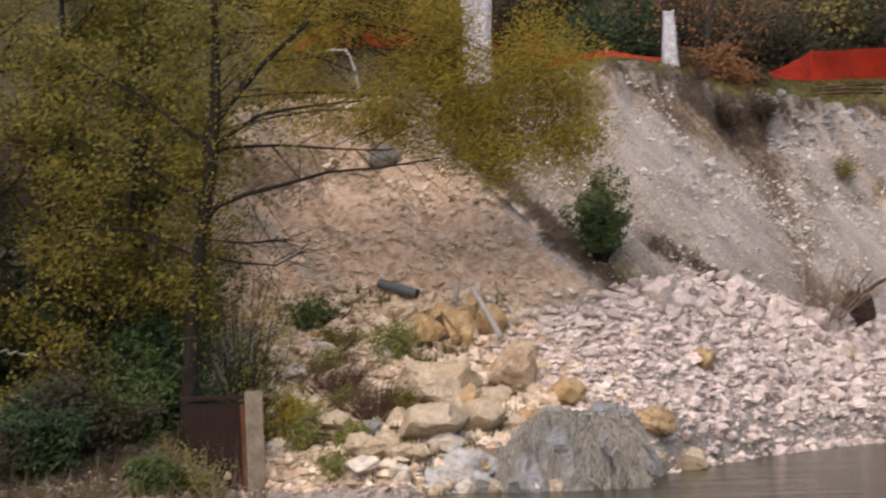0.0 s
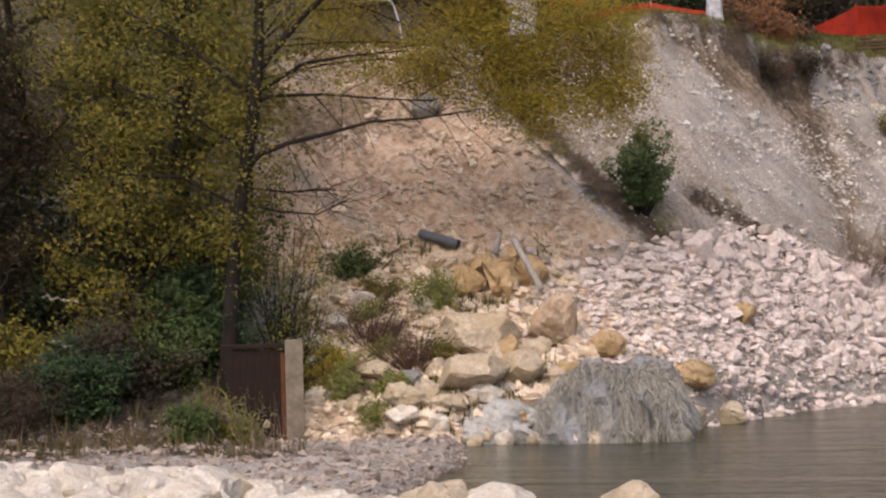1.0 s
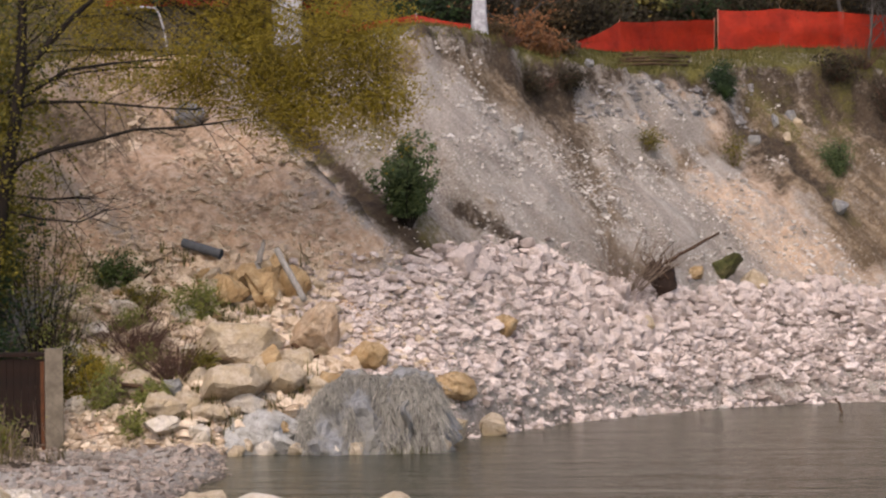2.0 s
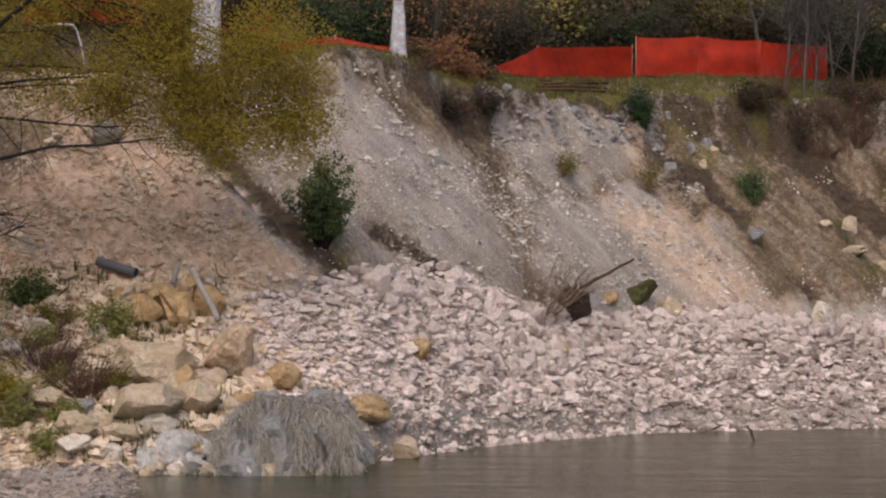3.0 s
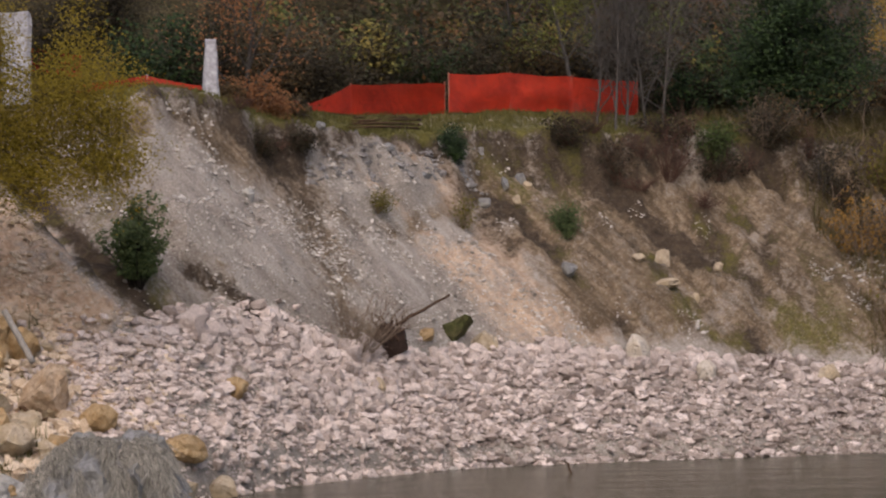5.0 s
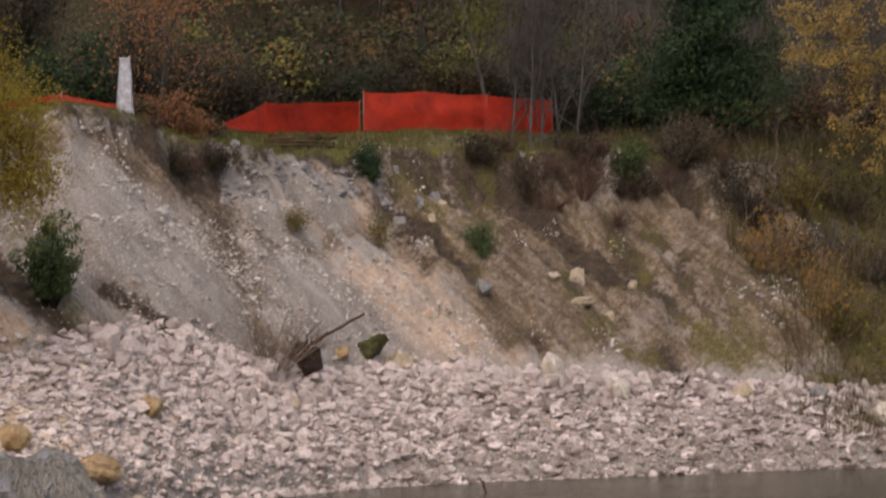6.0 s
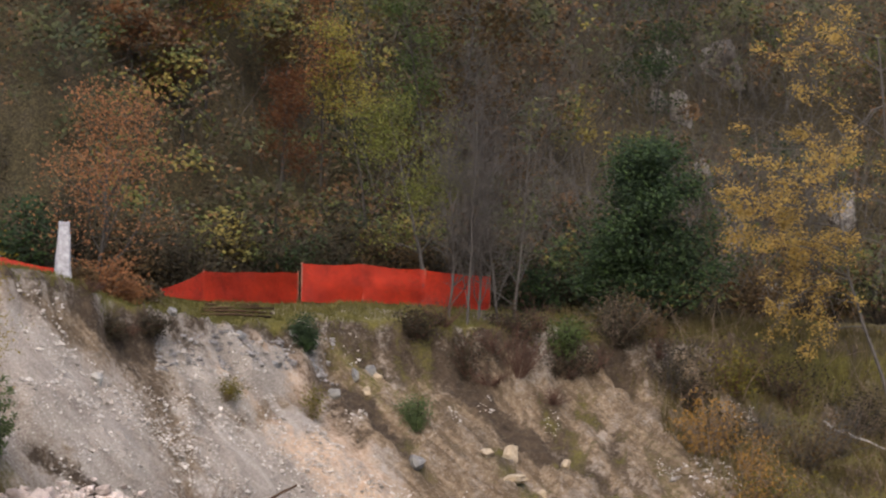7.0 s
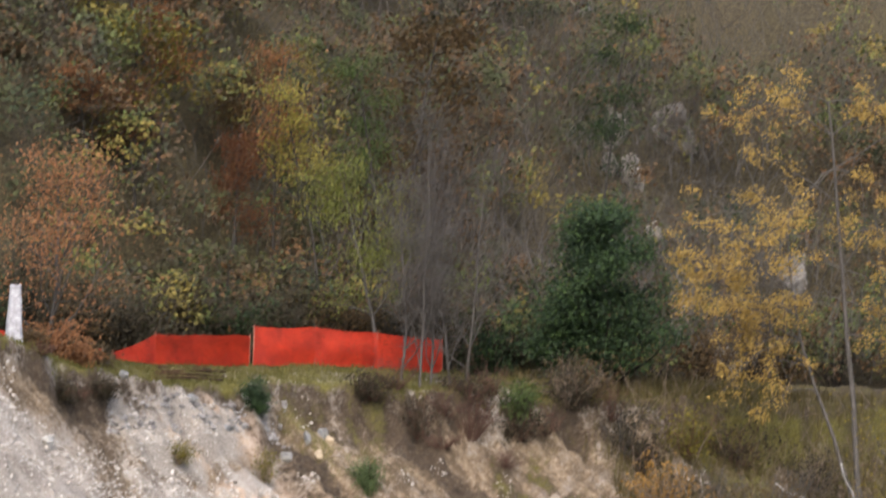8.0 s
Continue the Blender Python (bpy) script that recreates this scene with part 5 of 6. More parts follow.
fence_run("orange plastic netting fence sagging between stakes on the terrace",
          [(2.85, 101.0), (4.43, 102.5), (8.2, 107.0)], [(0.15, 0.22), (1.12, 1.12), (1.18, 1.18)], STAKE, seed=3)
fence_run("taller orange plastic netting fence between stakes on the terrace",
          [(8.35, 107.0), (10.8, 108.0), (13.3, 108.8), (15.95, 109.5)], [(1.5, 1.5), (1.48, 1.48), (1.42, 1.42), (1.28, 1.28)], STAKE, seed=8)
fence_run("orange netting fence half hidden behind the edge of the bank",
          [(-5.2, 98), (-2.8, 98), (-0.67, 98.5), (1.15, 100), (2.5, 101.0)], [(0.6, 0.6), (0.55, 0.55), (0.5, 0.5), (0.5, 0.5), (0.45, 0.45)], OLD_WOOD, seed=14)


fence_run("orange netting fence far back behind the yellow tree",
          [(-15.0, 108.3), (-12.0, 108.5), (-9.0, 108.6), (-5.6, 108.4)], [(0.9, 0.9), (1.0, 1.0), (1.0, 1.0), (0.9, 0.9)], STAKE, seed=22)


def pillar(label, x, y, wide, top, high, seed):
    """A tapering rough pillar with peeling paint."""
    rng = np.random.default_rng(seed)
    bm = bmesh.new()
    rings = []
    for k in range(9):
        f = k / 8
        w = wide + (top - wide) * f
        rings.append([bm.verts.new((w / 2 * sx * rng.uniform(0.93, 1.05), w / 2 * sy * rng.uniform(0.93, 1.05), -0.3 + (high + 0.3) * f + (rng.normal(0, 0.05) if k == 8 else 0)))
                      for sx, sy in ((-1, -.7), (-.7, -1), (.7, -1), (1, -.7), (1, .7), (.7, 1), (-.7, 1), (-1, .7))])
    for p, q in zip(rings, rings[1:]):
        for k in range(8):
            bm.faces.new((p[k], p[(k + 1) % 8], q[(k + 1) % 8], q[k]))
    bm.faces.new(rings[-1])
    bm.faces.new(rings[0][::-1])
    tagged(part("pillar", bm, WHITE_PAINT, at=stand(x, y, 8)), label, "pillar")


pillar("tapering pillar with peeling white paint at the bank's edge", -0.59, 94.7, 0.60, 0.34, 1.95, 1)
pillar("broad flat-topped white pillar behind the yellow leaves", -7.2, 97.0, 0.98, 1.0, 3.3, 2)

v, q = tubes([[(-12.3, 92, 12.85, .035), (-11.6, 92, 12.92, .035), (-11.15, 92, 12.88, .035), (-11.02, 92, 12.7, .035), (-10.85, 92, 12.1, .035), (-10.75, 92, 11.4, .035)]], 8)
tagged(part("bent_rail", mesh_of("bent_rail", v - (-10.75, 92, 11.4), q, WHITE_PAINT, True), None, at=pose(-10.75, 92, 11.4)), "bent white metal rail standing at the slope's head", "rail")

steps = thing("log_stair", "low weathered log steps under the fence", "steps")
for k in range(4):
    a, b = (4.2 + 0.1 * k, 99.9 + 0.75 * k), (6.9 + 0.1 * k, 102.7 + 0.75 * k)
    za, zb = ground_z(*a) + 0.05, ground_z(*b) + 0.05
    v, q = tubes([[(a[0], a[1], za, 0.002), (a[0], a[1], za, 0.045), ((a[0] + b[0]) / 2, (a[1] + b[1]) / 2, (za + zb) / 2 + 0.05, 0.05), (b[0], b[1], zb, 0.045), (b[0], b[1], zb, 0.002)]], 7)
    part("log", mesh_of("log", v, q, BROWN_WOOD, True), None, steps)


def bulkhead():
    """Brown plank wall at the water's edge with a pillar at its end."""
    ob = thing("plank_bulkhead", "rusty-brown plank bulkhead at the gravel bar, shade in its colour", "wall", pose(-13.05, 71.15, 0.2, 0, 0, 6))
    for k in range(8):
        part("plank", box(0.176, 0.06, 2.35 + 0.05 * math.sin(k * 2.3), 0.012), SHADED_RUST, ob, at=pose(0.09 + 0.18 * k, 0.01 * (k % 2), 1.15))
    part("cap", box(1.7, 0.5, 0.10), SHADED_RUST, ob, at=pose(0.7, 0.15, 2.42))
    part("edge_strip", box(0.10, 0.07, 2.25, 0.01), BRIGHT_RUST, ob, "orange-rusted edge strip", at=pose(1.44, -0.06, 1.12))
    for k in range(6):
        part("side_plank", box(0.05, 0.19, 2.3, 0.012), SHADED_RUST, ob, at=pose(1.47, 0.14 + 0.2 * k, 1.15))
    bm = box(0.46, 0.42, 2.75, 0.03)
    tagged(part("concrete_pillar", bm, CONCRETE, at=pose(-11.33, 71.3, 1.4, 0, 0, 10)), "weathered pale concrete pillar beside the bulkhead", "pillar")


bulkhead()
tagged(part("metal_sheet", box(0.85, 0.03, 0.68, 0.008), plain_material("dull_grey_sheet", (0.30, 0.30, 0.29), (0.20, 0.20, 0.19), 0.6),
            at=pose(-18.5, 72.4, ground_z(-18.5, 72.4) + 0.3, 8, 0, 5)), "dull grey metal sheet in the shady brush", "sheet")
log_between("stick", "pale bare stick beside the grey sheet", (-18.1, 72.3, 3.95), (-17.0, 72.2, 3.85), 0.03, 0.02, OLD_WOOD, 11, "stick", wiggle=0.06)


# ---------------------------------------------------------------- bushes and grass
def bush(name, label, x, y, wide, high, leaf, seed, stems=16, per_tip=14, size=0.06, bark=None, twigs=7, clump=0.14, up=1.0, group=""):
    rng = np.random.default_rng(seed)
    ob = thing(name, label, "bush", stand(x, y), group)
    paths, fine, tips = [], [], []
    for k in range(stems):
        a = rng.random() * 6.283
        r = rng.uniform(0.15, 1) * wide / 2
        tip = np.array((math.cos(a) * r, math.sin(a) * r, high * rng.uniform(0.55, 1.05) * (1 - 0.35 * (2 * r / wide) ** 2)))
        p = limb(rng, (tip[0] * 0.15, tip[1] * 0.15, -0.1), tip + (0, 0, up * 0.3), np.linalg.norm(tip), 0.018, 0.005, 0.15, 7)
        paths.append(p)
        for j in range(twigs):
            c = p[int(rng.integers(1, 7))]
            t = limb(rng, c[:3], rng.normal(0, 0.6, 3) + (tip[0] * 0.6, tip[1] * 0.6, up * 0.7), rng.uniform(0.15, 0.4) * max(high, wide) * 0.6, 0.008, 0.003, 0.25, 4)
            fine.append(t)
            tips += [t[2][:3], t[3][:3]]
    v, q = tubes(paths, 4)
    tagged(part("stemwork", mesh_of("stemwork", v, q, bark or BARK, True), None, ob), kind="stuff")
    v, q = tubes(fine, 3)
    tagged(part("brushwood", mesh_of("brushwood", v, q, bark or BARK, True), None, ob), kind="stuff")
    if leaf:
        v, t = leaf_cloud(rng, np.array(tips), per_tip, size, clump)
        tagged(part("foliage", mesh_of("foliage", v, t, leaf), None, ob), kind="stuff")
    return ob


AMBER = leaf_material("amber_leaves", (0.10, 0.06, 0.018), (0.22, 0.12, 0.03), (0.34, 0.19, 0.045))
TAN_TWIG = bark_material("tan_twigs", (0.26, 0.20, 0.15), (0.12, 0.085, 0.06))
RED_TWIG = bark_material("red_brown_twigs", (0.13, 0.07, 0.05), (0.05, 0.028, 0.02))
PINE = leaf_material("blue_green_needles", (0.028, 0.046, 0.018), (0.062, 0.092, 0.032), (0.12, 0.145, 0.05))
bush("juniper_bush", "upright dark green juniper bush in the gully", -2.75, 84.4, 1.9, 2.55, PINE, 1, stems=34, per_tip=15, size=0.055, twigs=9, clump=0.08, up=2.6)
bush("bush", "small dark grey-green bush on the terrace lip", 8.1, 102.3, 1.15, 1.2, DARK_GREEN, 2, stems=24, per_tip=14, size=0.045)
bush("bush", "small dark green bush on the bank face", 12.1, 101.8, 1.2, 1.2, PINE, 3, stems=22, per_tip=8, size=0.045, clump=0.18, up=1.6)
bush("bush", "olive-brown tuft on the rock ledge", 5.05, 97.8, 1.2, 0.6, OLIVE, 4, stems=12, per_tip=4, size=0.045, clump=0.2, bark=TAN_TWIG)
bush("bush", "thin olive bush on the tan ridge", 8.3, 100.2, 0.8, 1.4, OLIVE, 5, stems=12, per_tip=3, size=0.045, bark=TAN_TWIG, up=2)
bush("bare_bush", "bare light-brown twiggy bush on the rubble's crest", 4.0, 89.5, 3.6, 2.2, None, 6, stems=44, twigs=9, bark=TAN_TWIG, up=1.2)
bush("bush", "green leafy weeds on the clay slope", -8.35, 77.3, 1.6, 1.0, LIME, 7, stems=20, per_tip=6, size=0.05, bark=TAN_TWIG)
bush("bush", "small green weeds beside the dead branch", -10.9, 80.0, 1.6, 0.9, GREEN, 8, stems=16, per_tip=7, size=0.05, clump=0.2)
bush("bush", "green weeds among the cream rocks", -9.4, 71.7, 0.9, 0.5, LIME, 9, stems=12, per_tip=5, size=0.045, bark=TAN_TWIG)
bush("bush", "thin green weeds by the concrete pillar", -10.2, 72.2, 1.1, 1.4, LIME, 10, stems=14, per_tip=5, size=0.05, bark=TAN_TWIG)
for k, (x, y) in enumerate(((0.3, 94.55), (1.0, 95.3), (1.7, 96.0), (2.4, 96.7))):
    bush("brush_heap", "dark roots and dead brush hanging under the turf", x, y, 1.3, 0.5, BROWN_WITH_SHADE if k % 2 else None, 640 + k, stems=26, twigs=7, per_tip=4, size=0.05, bark=RED_TWIG, up=0.0, group="brush under the turf")
for k, (x, y) in enumerate(((-11.6, 74.0), (-9.4, 75.4), (-12.0, 75.8))):
    bush("brush_heap", "dark dead brush among the jumbled rocks", x, y, 1.7, 1.0, BROWN_WITH_SHADE if k % 3 == 0 else None, 690 + k, stems=40, twigs=9, per_tip=4, size=0.05, bark=RED_TWIG, up=0.2, group="brush among the rocks")
for k, (x, y) in enumerate(((-10.6, 73.6), (-9.3, 74.4), (-11.5, 73.0), (-10.0, 76.9), (-7.9, 74.2))):
    bush("bush", "thin yellow-green weeds among the jumbled rocks", x, y, 1.0, 0.8, LIME if k % 2 else OLIVE, 700 + k, stems=14, per_tip=6, size=0.05, bark=TAN_TWIG, group="weeds among the rocks")
for k, (x, y) in enumerate(((-12.5, 70.4), (-13.4, 70.3))):
    bush("bush", "leafy olive weeds before the plank bulkhead", x, y, 1.3, 1.5 + 0.3 * (k % 2), OLIVE if k % 2 else LIME, 650 + k, stems=16, per_tip=2, size=0.045, bark=TAN_TWIG, group="weeds at the bulkhead")
bush("shrub", "thin yellow-green shrub at the foot of the riverside tree", -11.7, 73.4, 2.2, 4.2, LIME, 195, stems=20, per_tip=4, size=0.045, clump=0.25, up=1.6)
bush("shrub", "thin olive shrub leaning out of the wood", -12.3, 74.6, 2.4, 4.8, OLIVE, 196, stems=22, per_tip=4, size=0.05, clump=0.28, up=1.5)
bush("brush_heap", "red-brown tangled dead brush on the slope", -9.9, 75.4, 2.8, 1.4, None, 11, stems=60, twigs=9, bark=RED_TWIG, up=0.3)
bush("brush_heap", "dark tangled dead brush under the clay slope", -8.5, 73.9, 2.6, 1.3, None, 12, stems=60, twigs=9, bark=RED_TWIG, up=0.3)
bush("bush", "yellow-green weeds between the cream rocks", -9.0, 72.4, 1.0, 0.6, LIME, 190, stems=14, per_tip=7, size=0.05)
bush("bush", "thin yellow-green shoots beside the concrete pillar", -10.7, 72.8, 1.0, 1.7, YELLOW, 191, stems=14, per_tip=5, size=0.05, up=1.8)
bush("bush", "olive weeds on the mound", -3.0, 72.6, 1.4, 0.7, OLIVE, 192, stems=18, per_tip=7, size=0.045)
bush("bush", "green weeds high on the clay slope", -10.0, 78.6, 1.2, 0.7, OLIVE, 193, stems=14, per_tip=4, size=0.045, bark=TAN_TWIG)
bush("brush_heap", "small brown dead brush on the clay slope", -9.9, 77.6, 1.3, 0.7, None, 194, stems=34, twigs=7, bark=RED_TWIG, up=0.3)
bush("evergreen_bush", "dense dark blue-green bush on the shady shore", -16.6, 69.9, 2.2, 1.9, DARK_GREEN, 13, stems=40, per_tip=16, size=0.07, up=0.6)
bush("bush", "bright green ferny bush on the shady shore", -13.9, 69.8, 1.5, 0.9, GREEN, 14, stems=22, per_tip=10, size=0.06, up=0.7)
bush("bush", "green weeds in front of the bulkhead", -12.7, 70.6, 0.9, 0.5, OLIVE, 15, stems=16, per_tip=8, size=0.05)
# leaves of these two heaps are darkened for the shade under the wood
bush("brush_heap", "dense red-brown thorny brush on the shady shore", -17.9, 68.6, 2.4, 1.6, BROWN_WITH_SHADE, 16, stems=50, twigs=9, per_tip=3, size=0.05, bark=RED_TWIG)
bush("brush_heap", "brown brush heap under the wood", -20.3, 69.4, 2.6, 2.2, BROWN_WITH_SHADE, 17, stems=40, twigs=9, per_tip=4, size=0.05, bark=RED_TWIG)
bush("brown_bush", "grey-brown twiggy bush on the bank's lip", 16.4, 105.0, 2.6, 2.4, None, 18, stems=44, twigs=10, bark=RED_TWIG, up=0.8)
bush("bush", "green leafy bush on the bank's lip", 18.2, 105.8, 1.7, 1.6, GREEN, 19, stems=26, per_tip=5, size=0.06, clump=0.2)
bush("bush", "orange-leaved bush on the far bank", 23.2, 102.8, 3.0, 2.2, AMBER, 20, stems=34, per_tip=2, size=0.075, clump=0.2, bark=TAN_TWIG)
for k, (x, y) in enumerate(((24.4, 100.4), (24.8, 102.6))):
    bush("bush", "orange-brown leaved bush on the far bank", x, y, 2.4, 1.8, AMBER, 200 + k, stems=20, per_tip=2, size=0.07, clump=0.2, bark=TAN_TWIG)
# dark bushes at x 20.4 and 22.6 are added for the evergreen's shade
RIGHT = ((25.0, 100.0, 3.0, 2.2, OLIVE), (26.8, 97.5, 3.2, 2.4, OLIVE), (27.0, 103.0, 3.4, 2.6, RUST), (29.5, 100.0, 3.4, 2.8, OLIVE), (24.2, 104.8, 2.8, 1.8, BROWN_WITH_SHADE),
         (29.0, 105.5, 3.0, 2.2, None), (31.5, 97.5, 3.4, 3.2, OLIVE), (32.0, 102.5, 3.4, 3.0, RUST), (21.0, 107.8, 2.4, 1.8, RUST), (27.5, 108.5, 3.0, 2.2, BROWN_WITH_SHADE), (20.4, 106.6, 2.6, 2.0, BROWN_WITH_SHADE), (22.6, 106.8, 2.8, 2.0, BROWN_WITH_SHADE), (25.2, 107.4, 3.0, 2.0, OLIVE), (30.4, 107.6, 3.0, 2.2, BROWN_WITH_SHADE), (26.0, 105.9, 2.4, 1.5, None))
for k, (x, y, wd, hi, lf) in enumerate(RIGHT):
    bush("bush", "leafy olive-brown scrub on the overgrown bank" if lf else "bare grey scrub on the overgrown bank", x, y, wd, hi, lf, 30 + k, stems=28, per_tip=2,
         size=0.07, clump=0.25, bark=(RED_TWIG, TAN_TWIG, GREY_BARK)[k % 3], twigs=9, up=0.5, group="scrub on the far bank")
for k, (x, y) in enumerate(((-16.4, 73.2), (-14.6, 72.4), (-18.6, 71.4), (-15.3, 74.6), (-20.5, 72.2), (-17.4, 75.5), (-14.3, 76.5), (-22.4, 70.5))):
    bush("bush", "shady green undergrowth below the wood", x, y, 2.6, 2.2, GREEN if k % 2 else OLIVE, 50 + k, stems=24, per_tip=9, size=0.07, clump=0.2, group="undergrowth")
# dark leaf colours stand in for the canopy's deep shade behind the fence
for k, x in enumerate(np.arange(-13, 36, 2.1)):
    y = 108.5 + 1.0 * math.sin(k * 2.1) + 0.40 * max(x, 0)
    bush("bush", "mixed undergrowth at the foot of the wooded hill, shade in its dark leaves", x, y, 3.8, 3.0 + 1.2 * math.sin(k * 1.9) ** 2, (DARK_GREEN, BROWN_WITH_SHADE, RUST, BROWN_WITH_SHADE, BROWN_WITH_SHADE)[k % 5] if x < 24 else (RUST, None)[k % 2], 70 + k, stems=22, per_tip=11, size=0.095, clump=0.34,
         twigs=5, group="undergrowth of the hill")


# bushes added to fill the wood, its shade put into near-black leaves
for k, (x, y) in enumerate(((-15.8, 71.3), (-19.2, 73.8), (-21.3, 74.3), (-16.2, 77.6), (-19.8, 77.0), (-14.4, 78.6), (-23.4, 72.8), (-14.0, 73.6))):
    bush("bush", "filler undergrowth with the wood's shade put into its dark leaves", x, y, 3.0, 2.8, DARK_GREEN if k % 3 else BROWN_WITH_SHADE, 150 + k, stems=24, per_tip=11, size=0.08, clump=0.26, group="dark undergrowth")
for k, (x, y, wd, hi, lf) in enumerate(((0.9, 97.4, 2.2, 1.2, ORANGE), (2.0, 98.9, 1.5, 0.8, RUST), (-0.1, 96.6, 1.4, 0.7, RUST), (1.6, 98.0, 1.4, 0.8, ORANGE))):
    bush("bush", "low rust-orange brush along the netting fence", x, y, wd, hi, lf, 170 + k, stems=26, per_tip=5, size=0.07, bark=TAN_TWIG, group="brush along the fence")
for k, (x, y) in enumerate(((15.3, 104.4), (14.0, 96.9), (18.6, 97.4), (17.6, 104.2))):
    bush("brush_heap", "dark dead brush slumped down the bank", x, y, 1.7, 0.7, None, 180 + k, stems=30, twigs=7, bark=RED_TWIG, up=0.1, group="slumped brush")
for k, x in enumerate((*np.arange(12.6, 18.4, 0.95), 19.6, 20.9, 22.2, 23.3)):
    y = 104.6 + 0.22 * (x - 12.6) + 0.35 * math.sin(k * 1.7)
    bush("brush_heap", "dark brown dead brush hanging over the bank's lip", x, y, 1.9, 1.1 + 0.5 * math.sin(k * 2.3) ** 2, BROWN_WITH_SHADE if k % 2 == 0 else None, 120 + k, stems=26, twigs=8, per_tip=3,
         size=0.06, bark=RED_TWIG, up=0.2, group="brush on the lip")


def blades(name, label, spots, length, material, seed, lean=0.4, category="grass"):
    """Grass blades, two triangles each, at spots of (x, y, z)."""
    rng = np.random.default_rng(seed)
    spots = np.asarray(spots)
    n = len(spots)
    a = rng.random(n) * 6.283
    h = length * rng.uniform(0.5, 1.3, n)
    side = np.stack([np.cos(a), np.sin(a), 0 * a], -1) * (0.012 + 0.01 * rng.random(n))[:, None]
    bend = np.stack([-np.sin(a), np.cos(a), 0 * a], -1) * (h * rng.uniform(-lean, lean, n))[:, None]
    up = np.stack([0 * h, 0 * h, h], -1)
    v = np.stack([spots - side, spots + side, spots + side * 0.7 + up * 0.55 + bend * 0.35, spots - side * 0.7 + up * 0.55 + bend * 0.35, spots + up + bend], 1).reshape(-1, 3)
    i = np.arange(n)[:, None] * 5
    t = np.concatenate([i + np.array([[0, 1, 2]]), i + np.array([[0, 2, 3]]), i + np.array([[3, 2, 4]])], 1).reshape(-1, 3)
    tagged(part(name, mesh_of(name, v, t, material), None), label, category, kind="stuff")


TURF = leaf_material("grass_blades", (0.05, 0.05, 0.014), (0.10, 0.095, 0.025), (0.165, 0.14, 0.045))
DRY = leaf_material("dry_grass", (0.05, 0.046, 0.040), (0.20, 0.188, 0.165), (0.38, 0.355, 0.31), (0.62, 0.57, 0.50))


def drape():
    """Dry grass that hangs down over the front of the rock mound."""
    rng = np.random.default_rng(63)
    n = 9000
    x, th = rng.uniform(-5.2, -1.5, n), rng.uniform(0.1, 1.8, n)
    h = np.interp(x, (-5.7, -5.1, -4.6, -3.9, -3.0, -2.2, -1.7, -1.4), (0.85, 1.2, 1.62, 1.85, 1.8, 1.9, 1.65, 0.9))
    keep = grain(x * 1.8, th * 1.8, 71) > np.interp(x, (-5.0, -3.8, -3.0, -1.5), (0.45, -0.1, -0.4, -0.5))
    p = np.stack([x, 73.4 - 1.85 * np.cos(th), -0.28 + (h + 0.35) * np.sin(th) ** 0.95], -1)[keep]
    n = len(p)
    fall = rng.normal(0, 0.34, (n, 3)) + (0.12, -0.30, -0.75)
    fall *= rng.uniform(0.12, 0.85, n)[:, None]
    side = np.stack([0.006 + 0.007 * rng.random(n), 0 * x[:n], 0 * x[:n]], -1)
    arch = np.stack([0 * x[:n], -0.05 - 0.06 * rng.random(n), 0.04 + 0.06 * rng.random(n)], -1)
    mid = p + fall * 0.4 + arch
    v = np.stack([p - side, p + side, mid + side * 0.8, mid - side * 0.8, p + fall], 1).reshape(-1, 3)
    i = np.arange(n)[:, None] * 5
    f = np.concatenate([i + np.array([[0, 1, 2]]), i + np.array([[0, 2, 3]]), i + np.array([[3, 2, 4]])], 1).reshape(-1, 3)
    tagged(part("dry_grass", mesh_of("dry_grass", v, f, DRY), None), "grey dry grass hanging over the rock mound", "grass", kind="stuff")


def turf():
    rng = np.random.default_rng(61)
    n = 90000
    s = rng.uniform(-0.1, 0.27, n)
    y = smooth_key(s, EDGE_Y) + rng.uniform(-0.7, 4.2, n)
    x = s * y
    data = land(x, y)
    keep = (data[3] > -0.25 + 0.2 * grain(x * 2, y * 2, 5)) & (grain(x * 1.3, y * 1.3, 8) > -0.55)
    blades("turf_grass", "short green and straw-coloured turf along the terrace edge", np.stack([x, y, data[0] - 0.01], -1)[keep][:20000], 0.17, TURF, 62)
    drape()
    m = 7000
    gx, gy = rng.uniform(-12, -3.5, m), rng.uniform(71.3, 81, m)
    gz = land(gx, gy)[0]
    keep = (grain(gx * 1.1, gy * 1.1, 19) > 0.18) & (gx < -4.5 + 0.25 * (78 - gy)) & (gz > 0.05)
    blades("weed_grass", "thin straw and olive grass between the jumbled rocks", np.stack([gx, gy, gz - 0.01], -1)[keep], 0.42, TURF, 65, 0.9)
    m = 260
    th, r = rng.random(m) * 6.283, np.sqrt(rng.random(m))
    gx, gy = -3.0 + 1.3 * r * np.cos(th), 71.55 + 0.25 * r * np.sin(th)
    blades("grass_tuft", "yellow-green grass tuft at the water's edge", np.stack([gx, gy, np.maximum(land(gx, gy)[0], 0) - 0.02], -1), 0.26, TURF, 64, 0.9)


turf()

loose_stones("riffle_gravel", "pale stones breaking the shallow water", 34, 900, (6, 22, 83.5, 90.5), 0.07, CHIPS,
             lambda x, y, z, talus, face, over, rise, bar, w, b: (z < 0.0) & (z > -0.32) & (grain(x * 0.7, y * 2.0, 12) > 0.0), 0.0)


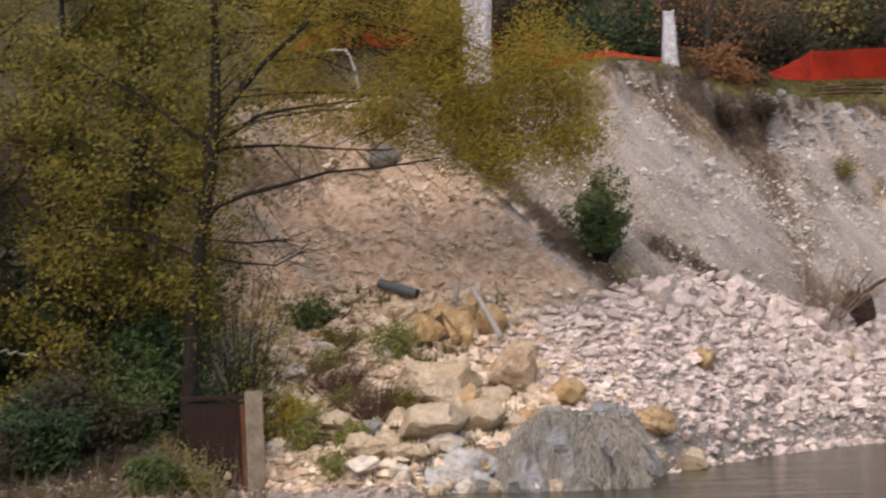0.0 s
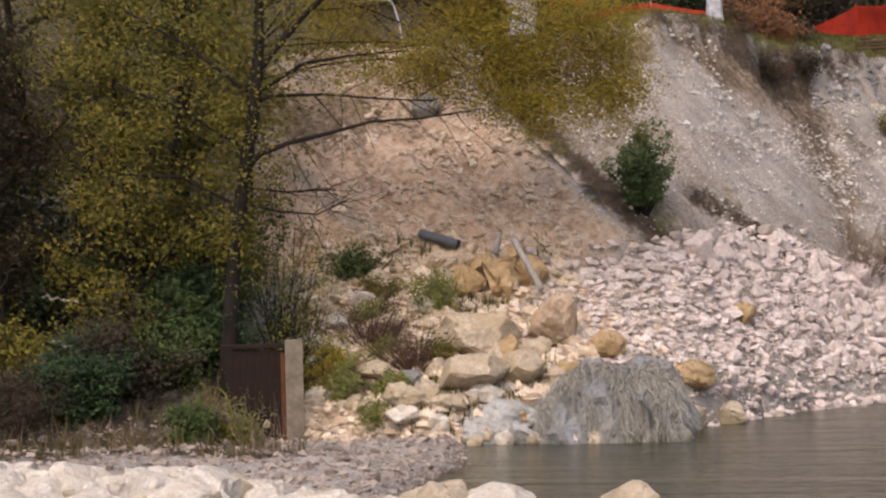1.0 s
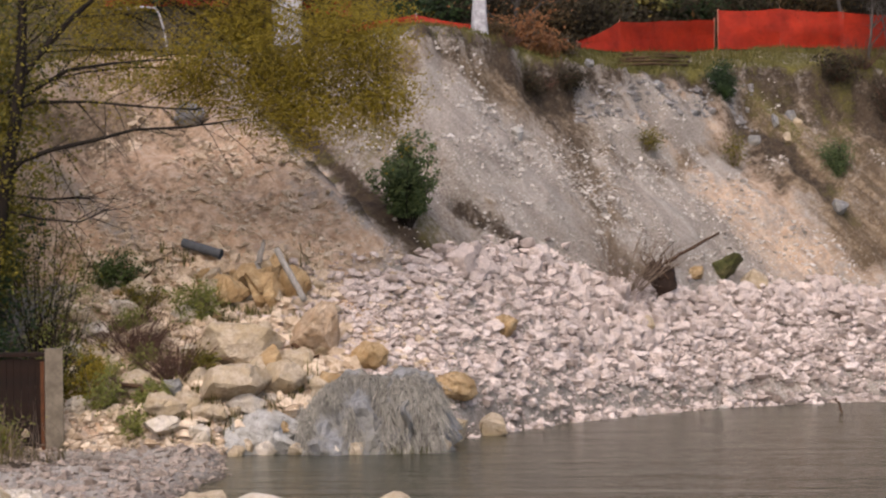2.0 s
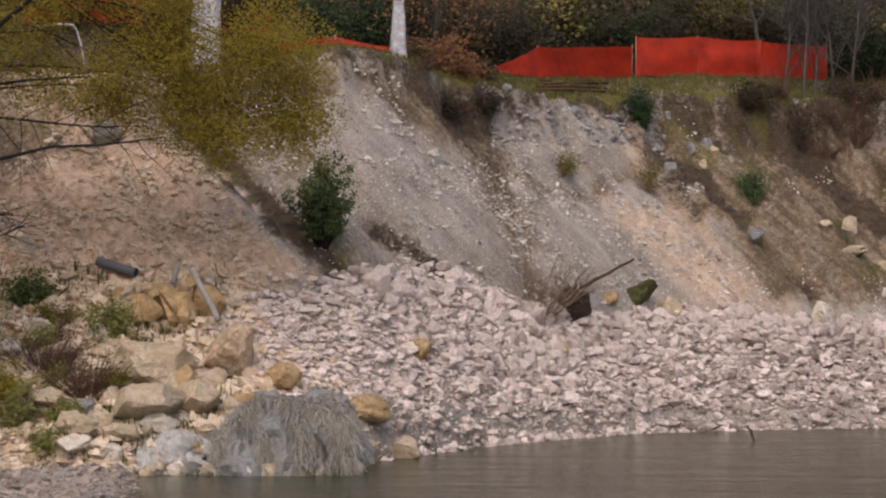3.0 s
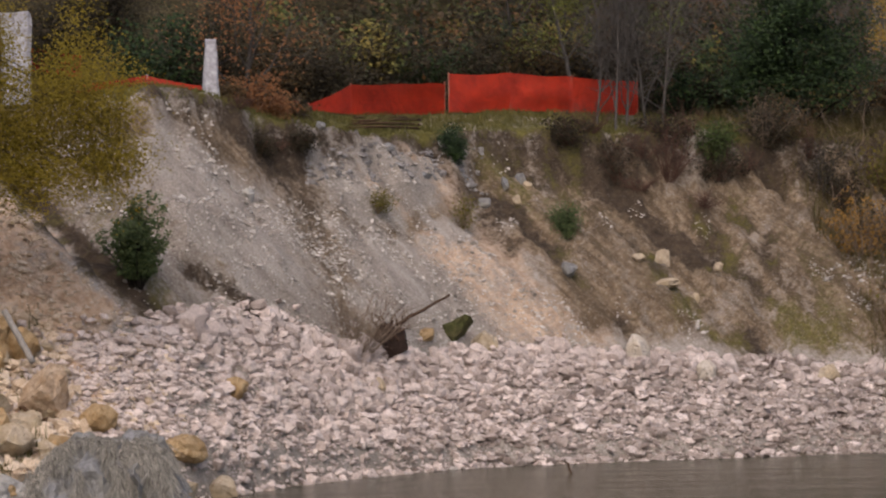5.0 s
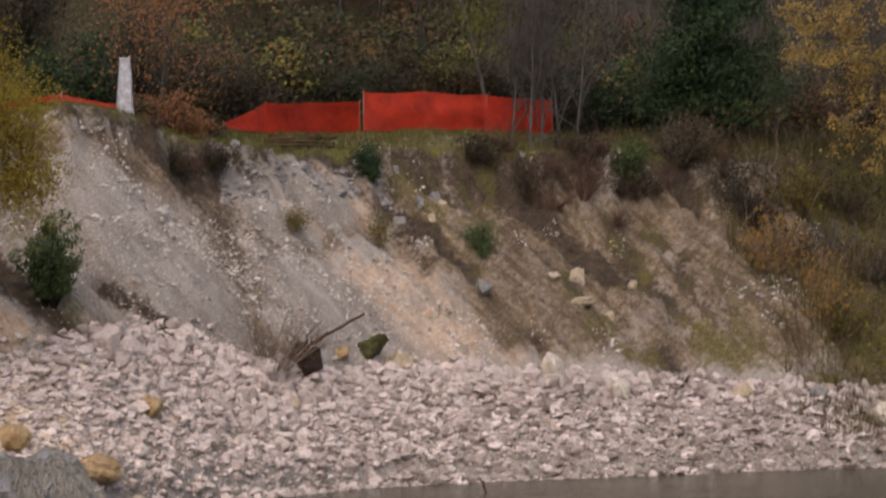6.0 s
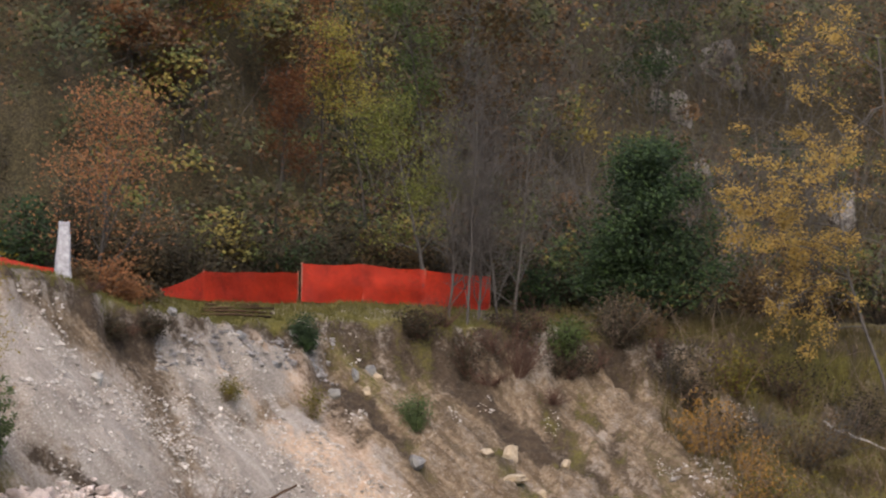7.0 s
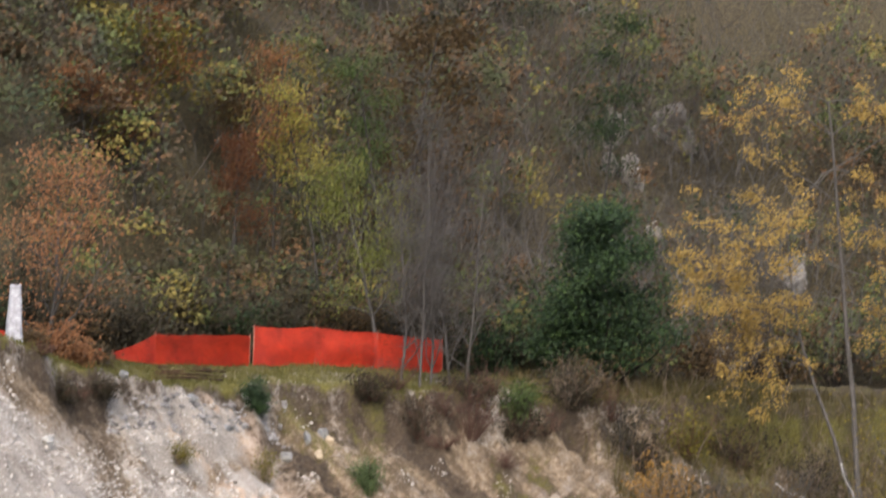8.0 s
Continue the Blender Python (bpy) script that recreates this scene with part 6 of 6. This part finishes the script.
def overgrown_bank():
    """Long dry grass and arching twigs over the far, overgrown part of the bank."""
    rng = np.random.default_rng(91)
    n = 26000
    x, y = rng.uniform(17, 37, n), rng.uniform(92, 113, n)
    data = land(x, y)
    keep = (x > 22.6 - 0.35 * np.maximum(y - 102, 0) + grain(x, y, 3)) & (data[0] > 0.8)
    blades("bank_grass", "long brown and olive grass on the overgrown bank", np.stack([x, y, data[0] - 0.02], -1)[keep], 0.55, BANK_GRASS, 92, 0.9)
    m = 900
    x, y = rng.uniform(22, 37, m), rng.uniform(92, 112, m)
    z = land(x, y)[0]
    paths = [limb(rng, (x[k], y[k], z[k]), rng.normal(0, 0.7, 3) + (0, 0, 0.8), rng.uniform(0.7, 2.4), 0.018, 0.005, 0.2, 6, -0.15) for k in range(m) if z[k] > 0.8]
    v, q = tubes(paths, 3)
    tagged(part("bank_brushwood", mesh_of("bank_brushwood", v, q, TAN_TWIG, True), None), "arching bare twigs over the overgrown bank", "twigs", kind="stuff")


BANK_GRASS = leaf_material("long_bank_grass", (0.045, 0.04, 0.016), (0.10, 0.08, 0.03), (0.16, 0.12, 0.05))
overgrown_bank()
log_between("dead_branch", "pale dead branch lying on the overgrown bank", (28.5, 106.0, ground_z(28.5, 106) + 1.2), (31.6, 105.4, ground_z(31.6, 105.4) + 0.6), 0.05, 0.03, OLD_WOOD, 21, wiggle=0.08)
log_between("dead_branch", "pale dead branch leaning over the scrub", (30.6, 104.4, ground_z(30.6, 104.4) + 2.6), (31.6, 104.2, ground_z(31.6, 104.2) + 0.2), 0.035, 0.02, OLD_WOOD, 22, wiggle=0.05)


def shore_litter():
    """Dry stalks and dead twigs where the wood meets the gravel bar."""
    rng = np.random.default_rng(95)
    n = 1300
    x, y = rng.uniform(-21, -10.5, n), rng.uniform(66.5, 71.5, n)
    z = land(x, y)[0]
    keep = grain(x * 0.8, y * 0.8, 4) > -0.1
    blades("dry_grass", "dry brown stalks along the shady shore", np.stack([x, y, z - 0.02], -1)[keep], 0.5, BANK_GRASS, 96, 0.8)
    m = 260
    x, y = rng.uniform(-21, -10.5, m), rng.uniform(66.5, 73, m)
    z = land(x, y)[0]
    paths = [limb(rng, (x[k], y[k], z[k]), rng.normal(0, 0.8, 3) + (0, 0, 0.5), rng.uniform(0.5, 1.6), 0.014, 0.004, 0.25, 6, -0.1) for k in range(m)]
    v, q = tubes(paths, 3)
    tagged(part("shore_brushwood", mesh_of("shore_brushwood", v, q, TAN_TWIG, True), None), "dead twigs strewn along the shady shore", "twigs", kind="stuff")


shore_litter()
for k, (x, y, wd, hi) in enumerate(((-10.9, 72.6, 0.8, 0.5), (-10.5, 73.4, 0.9, 0.5), (-11.2, 73.9, 0.9, 0.6), (-10.8, 74.8, 1.0, 0.5), (-11.5, 75.4, 0.9, 0.5),
                                    (-10.3, 75.6, 1.1, 0.6), (-11.0, 76.6, 1.0, 0.5), (-11.8, 77.6, 0.9, 0.5), (-10.4, 78.0, 1.0, 0.5), (-11.3, 79.0, 0.8, 0.45))):
    boulder("rock", "pale cream rock strewn below the riverside tree", x, y, wd, hi, (WHITE_ROCK, CREAM_ROCK)[k % 2], 720 + k, turn=47 * k, lean=(k * 7) % 15 - 7,
            group="rocks below the riverside tree", sink=0.3)
